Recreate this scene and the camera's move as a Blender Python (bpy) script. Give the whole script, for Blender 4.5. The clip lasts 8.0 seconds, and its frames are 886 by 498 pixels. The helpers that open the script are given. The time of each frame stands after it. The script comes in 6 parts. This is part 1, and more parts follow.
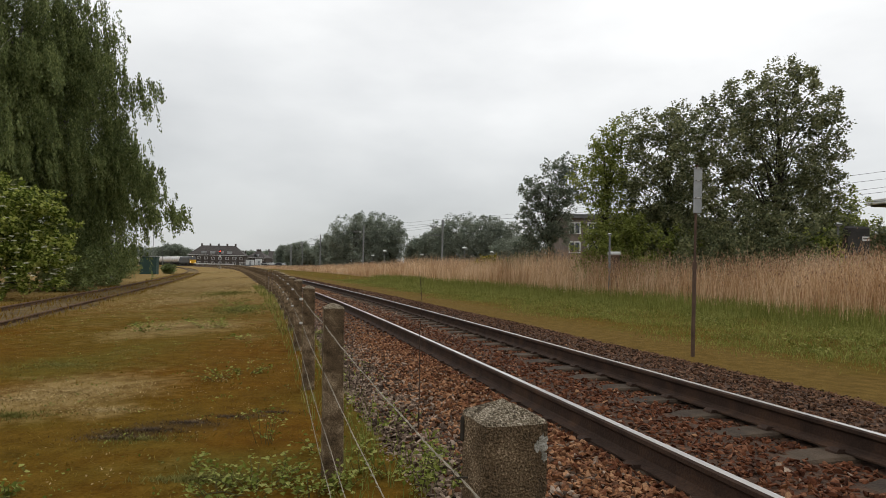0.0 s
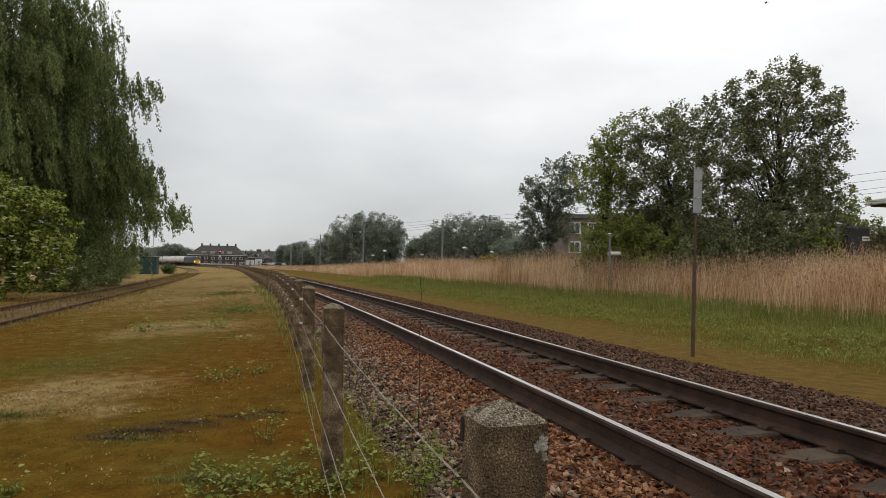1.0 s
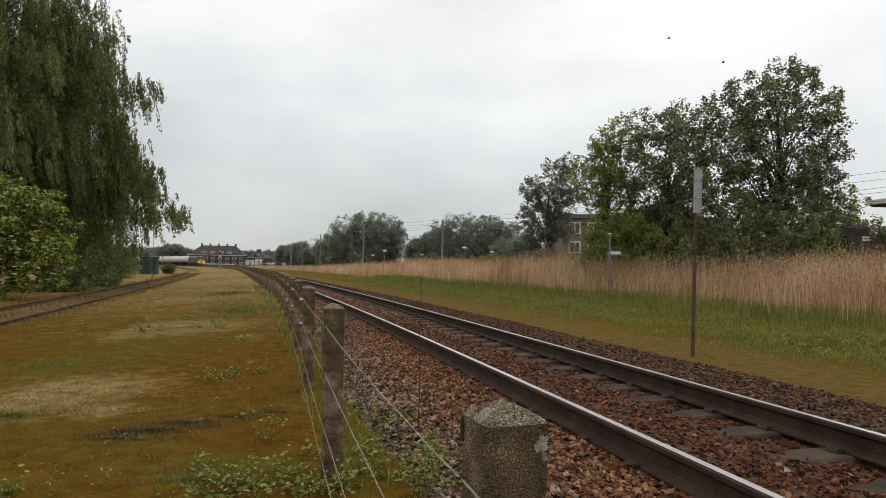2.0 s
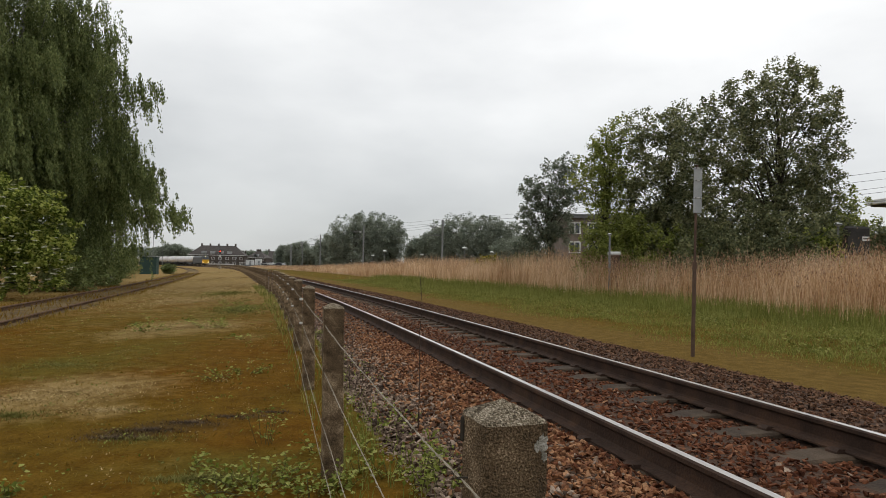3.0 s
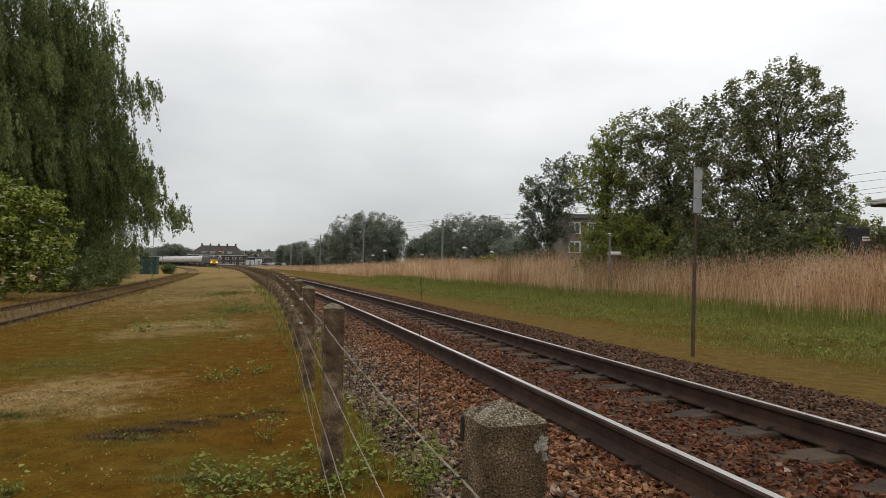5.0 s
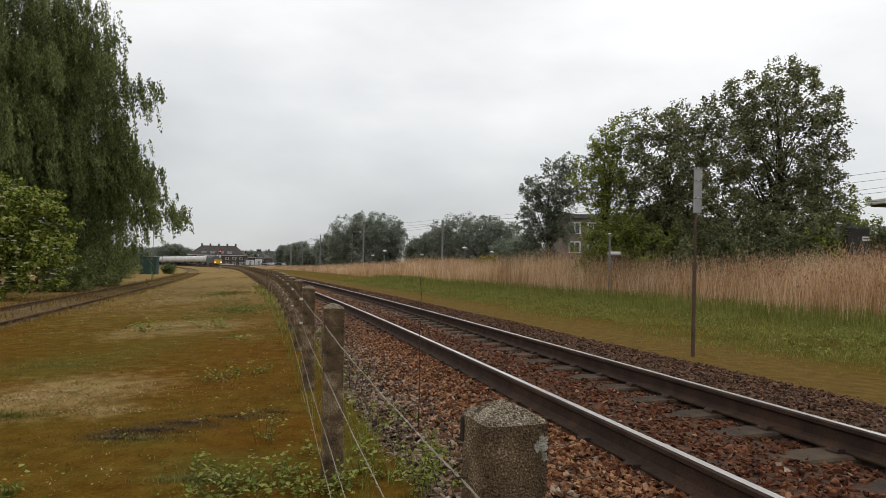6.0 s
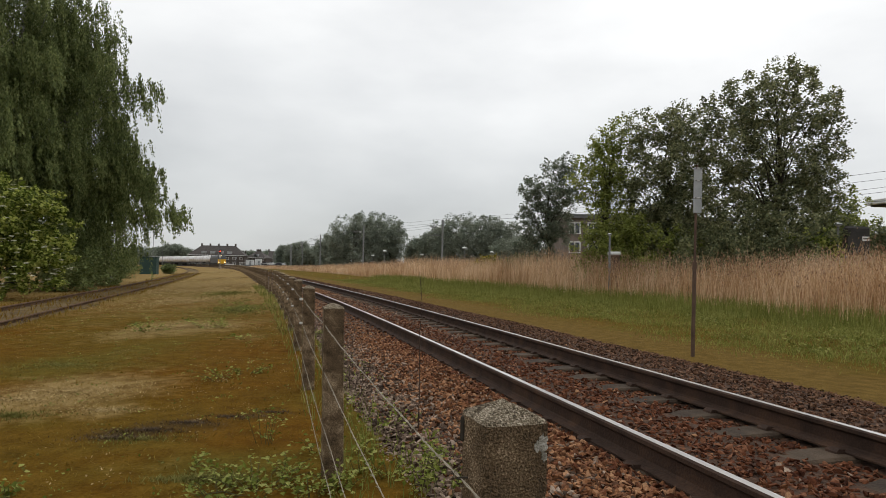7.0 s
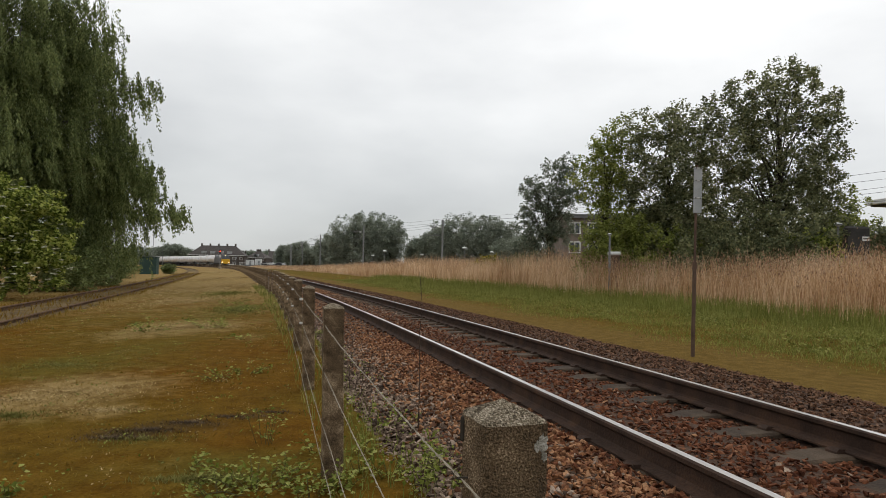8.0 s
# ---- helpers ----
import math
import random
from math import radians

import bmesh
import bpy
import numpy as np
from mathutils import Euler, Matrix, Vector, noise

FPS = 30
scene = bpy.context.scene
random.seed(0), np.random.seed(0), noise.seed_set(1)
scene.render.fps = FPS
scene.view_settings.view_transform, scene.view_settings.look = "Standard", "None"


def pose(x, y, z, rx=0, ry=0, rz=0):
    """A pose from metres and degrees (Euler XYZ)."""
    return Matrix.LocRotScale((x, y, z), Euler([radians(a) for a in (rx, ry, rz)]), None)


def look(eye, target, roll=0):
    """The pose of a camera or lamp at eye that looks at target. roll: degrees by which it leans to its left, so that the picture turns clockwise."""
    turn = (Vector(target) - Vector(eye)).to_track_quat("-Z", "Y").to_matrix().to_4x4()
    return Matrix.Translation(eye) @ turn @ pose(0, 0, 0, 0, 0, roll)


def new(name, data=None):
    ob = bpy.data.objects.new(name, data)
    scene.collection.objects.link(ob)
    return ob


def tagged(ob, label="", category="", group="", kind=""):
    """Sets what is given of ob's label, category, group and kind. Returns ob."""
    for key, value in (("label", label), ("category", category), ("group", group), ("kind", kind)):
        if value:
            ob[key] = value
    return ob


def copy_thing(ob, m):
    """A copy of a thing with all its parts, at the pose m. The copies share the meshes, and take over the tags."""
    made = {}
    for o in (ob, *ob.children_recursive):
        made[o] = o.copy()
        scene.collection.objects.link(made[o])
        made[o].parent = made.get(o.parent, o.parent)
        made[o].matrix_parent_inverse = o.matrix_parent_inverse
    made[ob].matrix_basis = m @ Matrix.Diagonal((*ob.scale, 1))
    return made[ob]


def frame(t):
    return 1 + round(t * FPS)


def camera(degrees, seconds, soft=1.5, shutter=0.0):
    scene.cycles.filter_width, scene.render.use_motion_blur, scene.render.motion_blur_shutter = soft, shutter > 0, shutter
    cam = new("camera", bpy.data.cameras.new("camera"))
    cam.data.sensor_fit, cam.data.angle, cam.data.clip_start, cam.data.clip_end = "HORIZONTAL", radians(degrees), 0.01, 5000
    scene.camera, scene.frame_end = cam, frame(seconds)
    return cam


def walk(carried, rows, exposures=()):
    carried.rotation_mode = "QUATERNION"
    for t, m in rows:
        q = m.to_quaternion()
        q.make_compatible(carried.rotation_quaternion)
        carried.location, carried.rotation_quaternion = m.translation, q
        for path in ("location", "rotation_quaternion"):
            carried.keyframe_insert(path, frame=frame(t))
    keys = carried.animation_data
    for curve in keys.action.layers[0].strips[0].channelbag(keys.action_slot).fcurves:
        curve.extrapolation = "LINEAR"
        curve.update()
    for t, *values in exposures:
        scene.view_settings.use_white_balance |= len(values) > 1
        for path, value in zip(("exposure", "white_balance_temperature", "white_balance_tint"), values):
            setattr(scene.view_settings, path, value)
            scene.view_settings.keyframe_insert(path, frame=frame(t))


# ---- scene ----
cam = camera(69.76, 8.0, soft=0.9)
EYE = (0.0, 0.0, 1.29)
PITCH = radians(1.6826)
VIEW = look(EYE, (0.0, math.cos(PITCH), 1.29 + math.sin(PITCH)), 1.02)
walk(cam, [(0.0, VIEW), (8.0, VIEW)])

# ---- world and light: a bright overcast sky ----
world = bpy.data.worlds.new("overcast_sky")
scene.world = world
world.use_nodes = True


def build_world():
    nt = world.node_tree
    nt.nodes.clear()
    n = nt.nodes.new
    out, bg = n("ShaderNodeOutputWorld"), n("ShaderNodeBackground")
    sky = n("ShaderNodeTexSky")
    sky.sky_type = "NISHITA"
    sky.sun_disc = False
    sky.sun_elevation, sky.sun_rotation = radians(48), radians(25)
    co = n("ShaderNodeTexCoord")
    sep = n("ShaderNodeSeparateXYZ")
    nt.links.new(co.outputs["Generated"], sep.inputs[0])
    # cloud deck: stretched noise, brighter overhead, greyer towards the horizon
    mp = n("ShaderNodeMapping")
    mp.inputs["Scale"].default_value = (1.6, 1.6, 4.2)
    nt.links.new(co.outputs["Generated"], mp.inputs[0])
    noi = n("ShaderNodeTexNoise")
    noi.inputs["Scale"].default_value, noi.inputs["Detail"].default_value = 1.7, 5.0
    noi.inputs["Roughness"].default_value = 0.48
    nt.links.new(mp.outputs[0], noi.inputs["Vector"])
    ramp = n("ShaderNodeValToRGB")
    ramp.color_ramp.elements[0].position, ramp.color_ramp.elements[0].color = 0.33, (0.82, 0.828, 0.835, 1)
    ramp.color_ramp.elements[1].position, ramp.color_ramp.elements[1].color = 0.68, (1.05, 1.05, 1.045, 1)
    nt.links.new(noi.outputs[0], ramp.inputs[0])
    elev = n("ShaderNodeValToRGB")
    er = elev.color_ramp
    er.elements[0].position, er.elements[0].color = 0.0, (0.52, 0.535, 0.54, 1)
    er.elements[1].position, er.elements[1].color = 0.36, (0.92, 0.92, 0.915, 1)
    e = er.elements.new(0.14)
    e.color = (0.66, 0.67, 0.672, 1)
    e = er.elements.new(0.24)
    e.color = (0.79, 0.797, 0.797, 1)
    # the cloud is thinner towards the sun's side
    side = n("ShaderNodeMath")
    side.operation = "MULTIPLY_ADD"
    side.inputs[1].default_value, side.inputs[2].default_value = 0.16, 0.0
    nt.links.new(sep.outputs["X"], side.inputs[0])
    high = n("ShaderNodeMath")
    high.operation = "ADD"
    nt.links.new(sep.outputs["Z"], high.inputs[0])
    nt.links.new(side.outputs[0], high.inputs[1])
    nt.links.new(high.outputs[0], elev.inputs[0])
    mul = n("ShaderNodeMix")
    mul.data_type, mul.blend_type = "RGBA", "MULTIPLY"
    mul.inputs[0].default_value = 1.0
    nt.links.new(elev.outputs[0], mul.inputs[6])
    nt.links.new(ramp.outputs[0], mul.inputs[7])
    dim = n("ShaderNodeMix")
    dim.data_type, dim.blend_type = "RGBA", "MULTIPLY"
    dim.inputs[0].default_value = 1.0
    dim.inputs[7].default_value = (0.1, 0.1, 0.1, 1)
    nt.links.new(sky.outputs[0], dim.inputs[6])
    mix = n("ShaderNodeMix")
    mix.data_type = "RGBA"
    mix.inputs[0].default_value = 0.94
    nt.links.new(dim.outputs[2], mix.inputs[6])
    nt.links.new(mul.outputs[2], mix.inputs[7])
    nt.links.new(mix.outputs[2], bg.inputs[0])
    bg.inputs[1].default_value = 1.0
    nt.links.new(bg.outputs[0], out.inputs[0])


build_world()
sun_data = bpy.data.lights.new("sun", "SUN")
sun_data.energy, sun_data.angle, sun_data.color = 0.6, radians(30), (1.0, 0.97, 0.92)
sun = new("sun", sun_data)
sun.matrix_world = look((0, 0, 60), (-0.28, -0.6, 59.26))
scene.view_settings.exposure = 0.22


# ---- materials ----
def material(name, colors, scale=8.0, rough=0.8, metal=0.0, bump=0.2, fine=60.0, island=0.0, translucent=0.0,
             emit=None, detail=6.0, stretch=(1, 1, 1), objrand=0.0, spec=0.3, grain=0.5):
    """Noise-driven surface: colors from low to high; a second finer noise gives grain and relief."""
    m = bpy.data.materials.new(name)
    m.use_nodes = True
    nt = m.node_tree
    bs = nt.nodes["Principled BSDF"]
    n = nt.nodes.new
    co = n("ShaderNodeTexCoord")
    mp = n("ShaderNodeMapping")
    mp.inputs["Scale"].default_value = stretch
    nt.links.new(co.outputs["Object"], mp.inputs[0])
    a = n("ShaderNodeTexNoise")
    a.inputs["Scale"].default_value, a.inputs["Detail"].default_value = scale, detail
    nt.links.new(mp.outputs[0], a.inputs["Vector"])
    b = n("ShaderNodeTexNoise")
    b.inputs["Scale"].default_value, b.inputs["Detail"].default_value = fine, 3.0
    nt.links.new(mp.outputs[0], b.inputs["Vector"])
    value = a.outputs[0]

    def blend(src, weight):
        s = n("ShaderNodeMath")
        s.operation = "MULTIPLY_ADD"
        s.inputs[1].default_value, s.inputs[2].default_value = weight, -weight / 2
        nt.links.new(src, s.inputs[0])
        t = n("ShaderNodeMath")
        t.operation = "ADD"
        nt.links.new(value, t.inputs[0])
        nt.links.new(s.outputs[0], t.inputs[1])
        return t.outputs[0]
    value = blend(b.outputs[0], grain)
    if island:
        g = n("ShaderNodeNewGeometry")
        value = blend(g.outputs["Random Per Island"], island)
    if objrand:
        o = n("ShaderNodeObjectInfo")
        value = blend(o.outputs["Random"], objrand)
    ramp = n("ShaderNodeValToRGB")
    cr = ramp.color_ramp
    for i, c in enumerate(colors):
        p = 0.25 + 0.5 * i / max(1, len(colors) - 1)
        if i < 2:
            e = cr.elements[i]
            e.position = p
        else:
            e = cr.elements.new(p)
        e.color = (*c, 1)
    nt.links.new(value, ramp.inputs[0])
    nt.links.new(ramp.outputs[0], bs.inputs["Base Color"])
    bs.inputs["Roughness"].default_value, bs.inputs["Metallic"].default_value = rough, metal
    bs.inputs["Specular IOR Level"].default_value = spec
    if bump:
        bp = n("ShaderNodeBump")
        bp.inputs["Strength"].default_value, bp.inputs["Distance"].default_value = bump, 0.02
        nt.links.new(b.outputs[0], bp.inputs["Height"])
        nt.links.new(bp.outputs[0], bs.inputs["Normal"])
    if translucent:
        tr = n("ShaderNodeBsdfTranslucent")
        nt.links.new(ramp.outputs[0], tr.inputs[0])
        mx = n("ShaderNodeMixShader")
        mx.inputs[0].default_value = translucent
        nt.links.new(bs.outputs[0], mx.inputs[1])
        nt.links.new(tr.outputs[0], mx.inputs[2])
        nt.links.new(mx.outputs[0], nt.nodes["Material Output"].inputs[0])
    if emit:
        bs.inputs["Emission Color"].default_value = (*emit[:3], 1)
        bs.inputs["Emission Strength"].default_value = emit[3]
    return m


M = {}
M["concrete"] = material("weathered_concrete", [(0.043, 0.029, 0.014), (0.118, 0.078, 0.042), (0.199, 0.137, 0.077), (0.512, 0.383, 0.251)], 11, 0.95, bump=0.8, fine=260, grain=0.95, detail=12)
# paler and more speckled than the post bodies
M["concrete_top"] = material("pale_concrete", [(0.053, 0.038, 0.022), (0.200, 0.155, 0.097), (0.357, 0.290, 0.202), (0.693, 0.600, 0.460)], 42, 0.95, bump=1.0, fine=300, grain=1.4, detail=10)
M["lichen"] = material("white_lichen", [(0.12, 0.11, 0.085), (0.30, 0.285, 0.24), (0.50, 0.48, 0.43)], 60, 0.95, bump=0.6, fine=200)
M["sleeper"] = material("sleeper_concrete", [(0.025, 0.015, 0.009), (0.051, 0.034, 0.020), (0.081, 0.055, 0.035)], 6, 0.9, bump=0.4, objrand=0.3)
M["rail_side"] = material("rusty_rail", [(0.024, 0.013, 0.008), (0.046, 0.025, 0.016), (0.078, 0.04, 0.022)], 5, 0.85, 0.0, bump=0.3)
M["rail_top"] = material("polished_rail", [(0.44, 0.42, 0.41), (0.55, 0.53, 0.52), (0.65, 0.63, 0.62)], 3, 0.30, 1.0, bump=0.03, stretch=(1, 0.1, 1))
M["rust"] = material("old_rust", [(0.037, 0.022, 0.013), (0.094, 0.050, 0.025), (0.163, 0.094, 0.050)], 6, 0.9, 0.1, bump=0.3)
STONES = {"stone_tan": [(0.083, 0.038, 0.019), (0.164, 0.070, 0.033), (0.249, 0.110, 0.048), (0.364, 0.199, 0.107)],
          "stone_rust": [(0.045, 0.015, 0.007), (0.095, 0.032, 0.014), (0.143, 0.050, 0.022), (0.193, 0.085, 0.045)],
          "stone_grey": [(0.058, 0.039, 0.028), (0.131, 0.088, 0.063), (0.207, 0.146, 0.105), (0.345, 0.260, 0.198)],
          "stone_dark": [(0.030, 0.016, 0.009), (0.072, 0.035, 0.019), (0.116, 0.058, 0.032), (0.193, 0.109, 0.067)]}
for stain, tones in STONES.items():
    M[stain] = material(stain, tones, 7, 0.9, bump=0.5, island=0.6, spec=0.15)
M["stone_piece"] = material("stone_piece", STONES["stone_tan"], 7, 0.9, bump=0.5, objrand=0.85, spec=0.15)
M["ballast_bed"] = material("ballast_bed", [(0.020, 0.010, 0.005), (0.055, 0.026, 0.013), (0.10, 0.052, 0.028)], 14, 0.95, bump=1.0, fine=40)
M["wire"] = material("galvanised_wire", [(0.18, 0.155, 0.11), (0.44, 0.39, 0.30)], 30, 0.6, 0.2, bump=0.1)
M["porcelain"] = material("white_porcelain", [(0.6, 0.6, 0.58), (0.75, 0.75, 0.73)], 20, 0.35, bump=0.0)
M["post_steel"] = material("brown_steel", [(0.055, 0.033, 0.022), (0.09, 0.055, 0.037), (0.13, 0.082, 0.055)], 4, 0.8, 0.0, bump=0.2)
M["plate_grey"] = material("grey_sign_back", [(0.25, 0.26, 0.26), (0.31, 0.32, 0.32), (0.36, 0.36, 0.35)], 3, 0.5, 0.3, bump=0.05)
M["plate_pale"] = material("pale_strip", [(0.36, 0.36, 0.35), (0.46, 0.46, 0.44)], 5, 0.5, 0.2, bump=0.05)
M["plate_dark"] = material("dark_fitting", [(0.03, 0.03, 0.03), (0.06, 0.06, 0.06)], 8, 0.6, 0.3)
M["bark"] = material("bark", [(0.02, 0.017, 0.013), (0.05, 0.042, 0.032), (0.09, 0.078, 0.06)], 5, 0.95, bump=0.8, fine=25, stretch=(1, 1, 0.2))
M["birch_bark"] = material("birch_bark", [(0.05, 0.045, 0.04), (0.22, 0.21, 0.19), (0.45, 0.44, 0.42)], 4, 0.9, bump=0.5, fine=20, stretch=(0.4, 0.4, 2))
M["leaf_big"] = material("tree_leaf_dark", [(0.090, 0.103, 0.054), (0.171, 0.184, 0.093), (0.296, 0.300, 0.148)], 0.5, 0.55, island=0.6, translucent=0.45, bump=0, spec=0.12)
M["leaf_light"] = material("tree_leaf_light", [(0.121, 0.146, 0.034), (0.220, 0.254, 0.058), (0.341, 0.362, 0.100)], 0.5, 0.55, island=0.6, translucent=0.45, bump=0, spec=0.12)
M["leaf_grey"] = material("tree_leaf_grey", [(0.098, 0.119, 0.085), (0.163, 0.188, 0.130), (0.247, 0.269, 0.195)], 0.5, 0.6, island=0.6, translucent=0.45, bump=0, spec=0.12)
M["leaf_birch"] = material("birch_leaf", [(0.088, 0.112, 0.042), (0.157, 0.191, 0.067), (0.249, 0.284, 0.109)], 0.6, 0.55, island=0.6, translucent=0.4, bump=0, spec=0.12)
# wide ramp: dark gaps and highlights of the foliage are put into leaf colour
M["leaf_shrub"] = material("shrub_leaf", [(0.060, 0.086, 0.013), (0.186, 0.236, 0.037), (0.480, 0.506, 0.143)], 1.6, 0.5, island=0.8, translucent=0.45, bump=0, spec=0.12)
# distance haze painted into the leaf colour: paler and greyer than the near trees
M["leaf_hazy"] = material("hazy_far_leaf", [(0.157, 0.184, 0.141), (0.218, 0.244, 0.187), (0.285, 0.309, 0.240)], 0.3, 0.7, island=0.5, translucent=0.3, bump=0, spec=0.12)
M["blossom"] = material("cream_blossom", [(0.50, 0.50, 0.36), (0.68, 0.67, 0.52)], 4, 0.8, bump=0)
M["gorse"] = material("yellow_bush_leaf", [(0.08, 0.085, 0.015), (0.22, 0.19, 0.02), (0.38, 0.31, 0.03)], 1.5, 0.7, island=0.7, bump=0)
M["reed"] = material("dry_reed", [(0.346, 0.196, 0.095), (0.605, 0.402, 0.230), (0.821, 0.628, 0.430)], 0.35, 0.85, island=0.5, bump=0, translucent=0.4, spec=0.12)
M["reed_plume"] = material("reed_plume", [(0.22, 0.125, 0.075), (0.38, 0.24, 0.145), (0.54, 0.39, 0.26)], 0.35, 0.9, island=0.6, bump=0)
M["grass"] = material("green_grass", [(0.115, 0.125, 0.024), (0.19, 0.205, 0.045), (0.30, 0.295, 0.09)], 0.9, 0.75, island=0.5, bump=0, translucent=0.25, spec=0.12)
M["lawn"] = material("mossy_lawn_blade", [(0.13, 0.065, 0.007), (0.175, 0.10, 0.012), (0.19, 0.125, 0.018), (0.25, 0.175, 0.045)], 0.7, 0.85, island=0.3, bump=0, translucent=0.15, spec=0.12)
M["weed"] = material("bramble_leaf", [(0.10, 0.122, 0.018), (0.195, 0.225, 0.042), (0.35, 0.365, 0.11)], 6, 0.75, island=0.6, bump=0, translucent=0.35, spec=0.12)
M["weed_stem"] = material("weed_stem", [(0.05, 0.045, 0.015), (0.09, 0.08, 0.03)], 8, 0.85, bump=0)
M["stalk"] = material("dry_stalk", [(0.03, 0.02, 0.014), (0.06, 0.04, 0.028), (0.10, 0.07, 0.045)], 8, 0.9, bump=0)
M["straw"] = material("dry_straw", [(0.246, 0.162, 0.060), (0.370, 0.263, 0.115), (0.515, 0.398, 0.201)], 3, 0.9, island=0.5, bump=0, spec=0.1)
M["twig"] = material("dark_twig", [(0.045, 0.030, 0.018), (0.085, 0.058, 0.034), (0.14, 0.10, 0.06)], 5, 0.95, island=0.5, bump=0, spec=0.1)
M["patch_green"] = material("green_tuft", [(0.11, 0.10, 0.022), (0.165, 0.155, 0.04), (0.24, 0.225, 0.075)], 3, 0.85, island=0.5, bump=0, translucent=0.2, spec=0.1)
M["brick"] = material("brown_brick", [(0.13, 0.102, 0.084), (0.18, 0.145, 0.122), (0.23, 0.19, 0.163)], 1.5, 0.9, bump=0.3, fine=12)
M["house_brick"] = material("dark_house_brick", [(0.05, 0.04, 0.035), (0.078, 0.064, 0.056), (0.11, 0.092, 0.08)], 1.0, 0.9, bump=0.3, fine=8)
M["roof"] = material("brown_roof_tile", [(0.05, 0.044, 0.041), (0.075, 0.065, 0.06), (0.10, 0.09, 0.082)], 1.0, 0.85, bump=0.4, fine=5)
M["roof_flat"] = material("grey_roofing", [(0.10, 0.10, 0.10), (0.17, 0.17, 0.17)], 1.0, 0.9)
M["white_paint"] = material("white_paint", [(0.55, 0.55, 0.53), (0.7, 0.7, 0.68)], 2, 0.6, bump=0.05)
M["pane"] = material("window_glass", [(0.03, 0.035, 0.04), (0.05, 0.055, 0.06)], 0.6, 0.08, bump=0, spec=0.6)
M["pole"] = material("galvanised_pole", [(0.16, 0.165, 0.165), (0.26, 0.265, 0.265)], 2, 0.6, 0.4, bump=0.05)
M["hut"] = material("green_hut_paint", [(0.02, 0.045, 0.038), (0.032, 0.066, 0.056)], 1.2, 0.6, bump=0.1)
M["loco_grey"] = material("locomotive_grey", [(0.035, 0.036, 0.037), (0.060, 0.061, 0.062)], 1.0, 0.5, bump=0.05)
M["loco_yellow"] = material("locomotive_yellow", [(0.55, 0.30, 0.012), (0.68, 0.38, 0.02)], 2.0, 0.45, bump=0.03)
M["loco_dark"] = material("running_gear", [(0.02, 0.019, 0.018), (0.05, 0.045, 0.04)], 2.0, 0.85, bump=0.2)
M["tank"] = material("tank_silver", [(0.50, 0.47, 0.46), (0.62, 0.59, 0.58), (0.70, 0.68, 0.67)], 0.5, 0.35, 0.15, bump=0.04, stretch=(1, 2, 0.5))
M["headlamp"] = material("headlamp", [(0.9, 0.85, 0.6), (1, 0.9, 0.7)], 2, 0.4, bump=0, emit=(1.0, 0.72, 0.30, 3.0))
M["red_lamp"] = material("red_signal_lamp", [(0.8, 0.03, 0.02), (0.9, 0.04, 0.03)], 2, 0.4, bump=0, emit=(1.0, 0.05, 0.025, 5.0))
M["feather"] = material("dark_feather", [(0.03, 0.03, 0.032), (0.08, 0.08, 0.08)], 12, 0.8, bump=0)
M["car_white"] = material("white_car_paint", [(0.6, 0.6, 0.6), (0.72, 0.72, 0.72)], 1, 0.3, bump=0)
M["car_dark"] = material("dark_car_paint", [(0.02, 0.02, 0.025), (0.05, 0.05, 0.055)], 1, 0.3, bump=0)
M["asphalt"] = material("asphalt", [(0.04, 0.04, 0.04), (0.065, 0.064, 0.062)], 2, 0.9, bump=0.3)


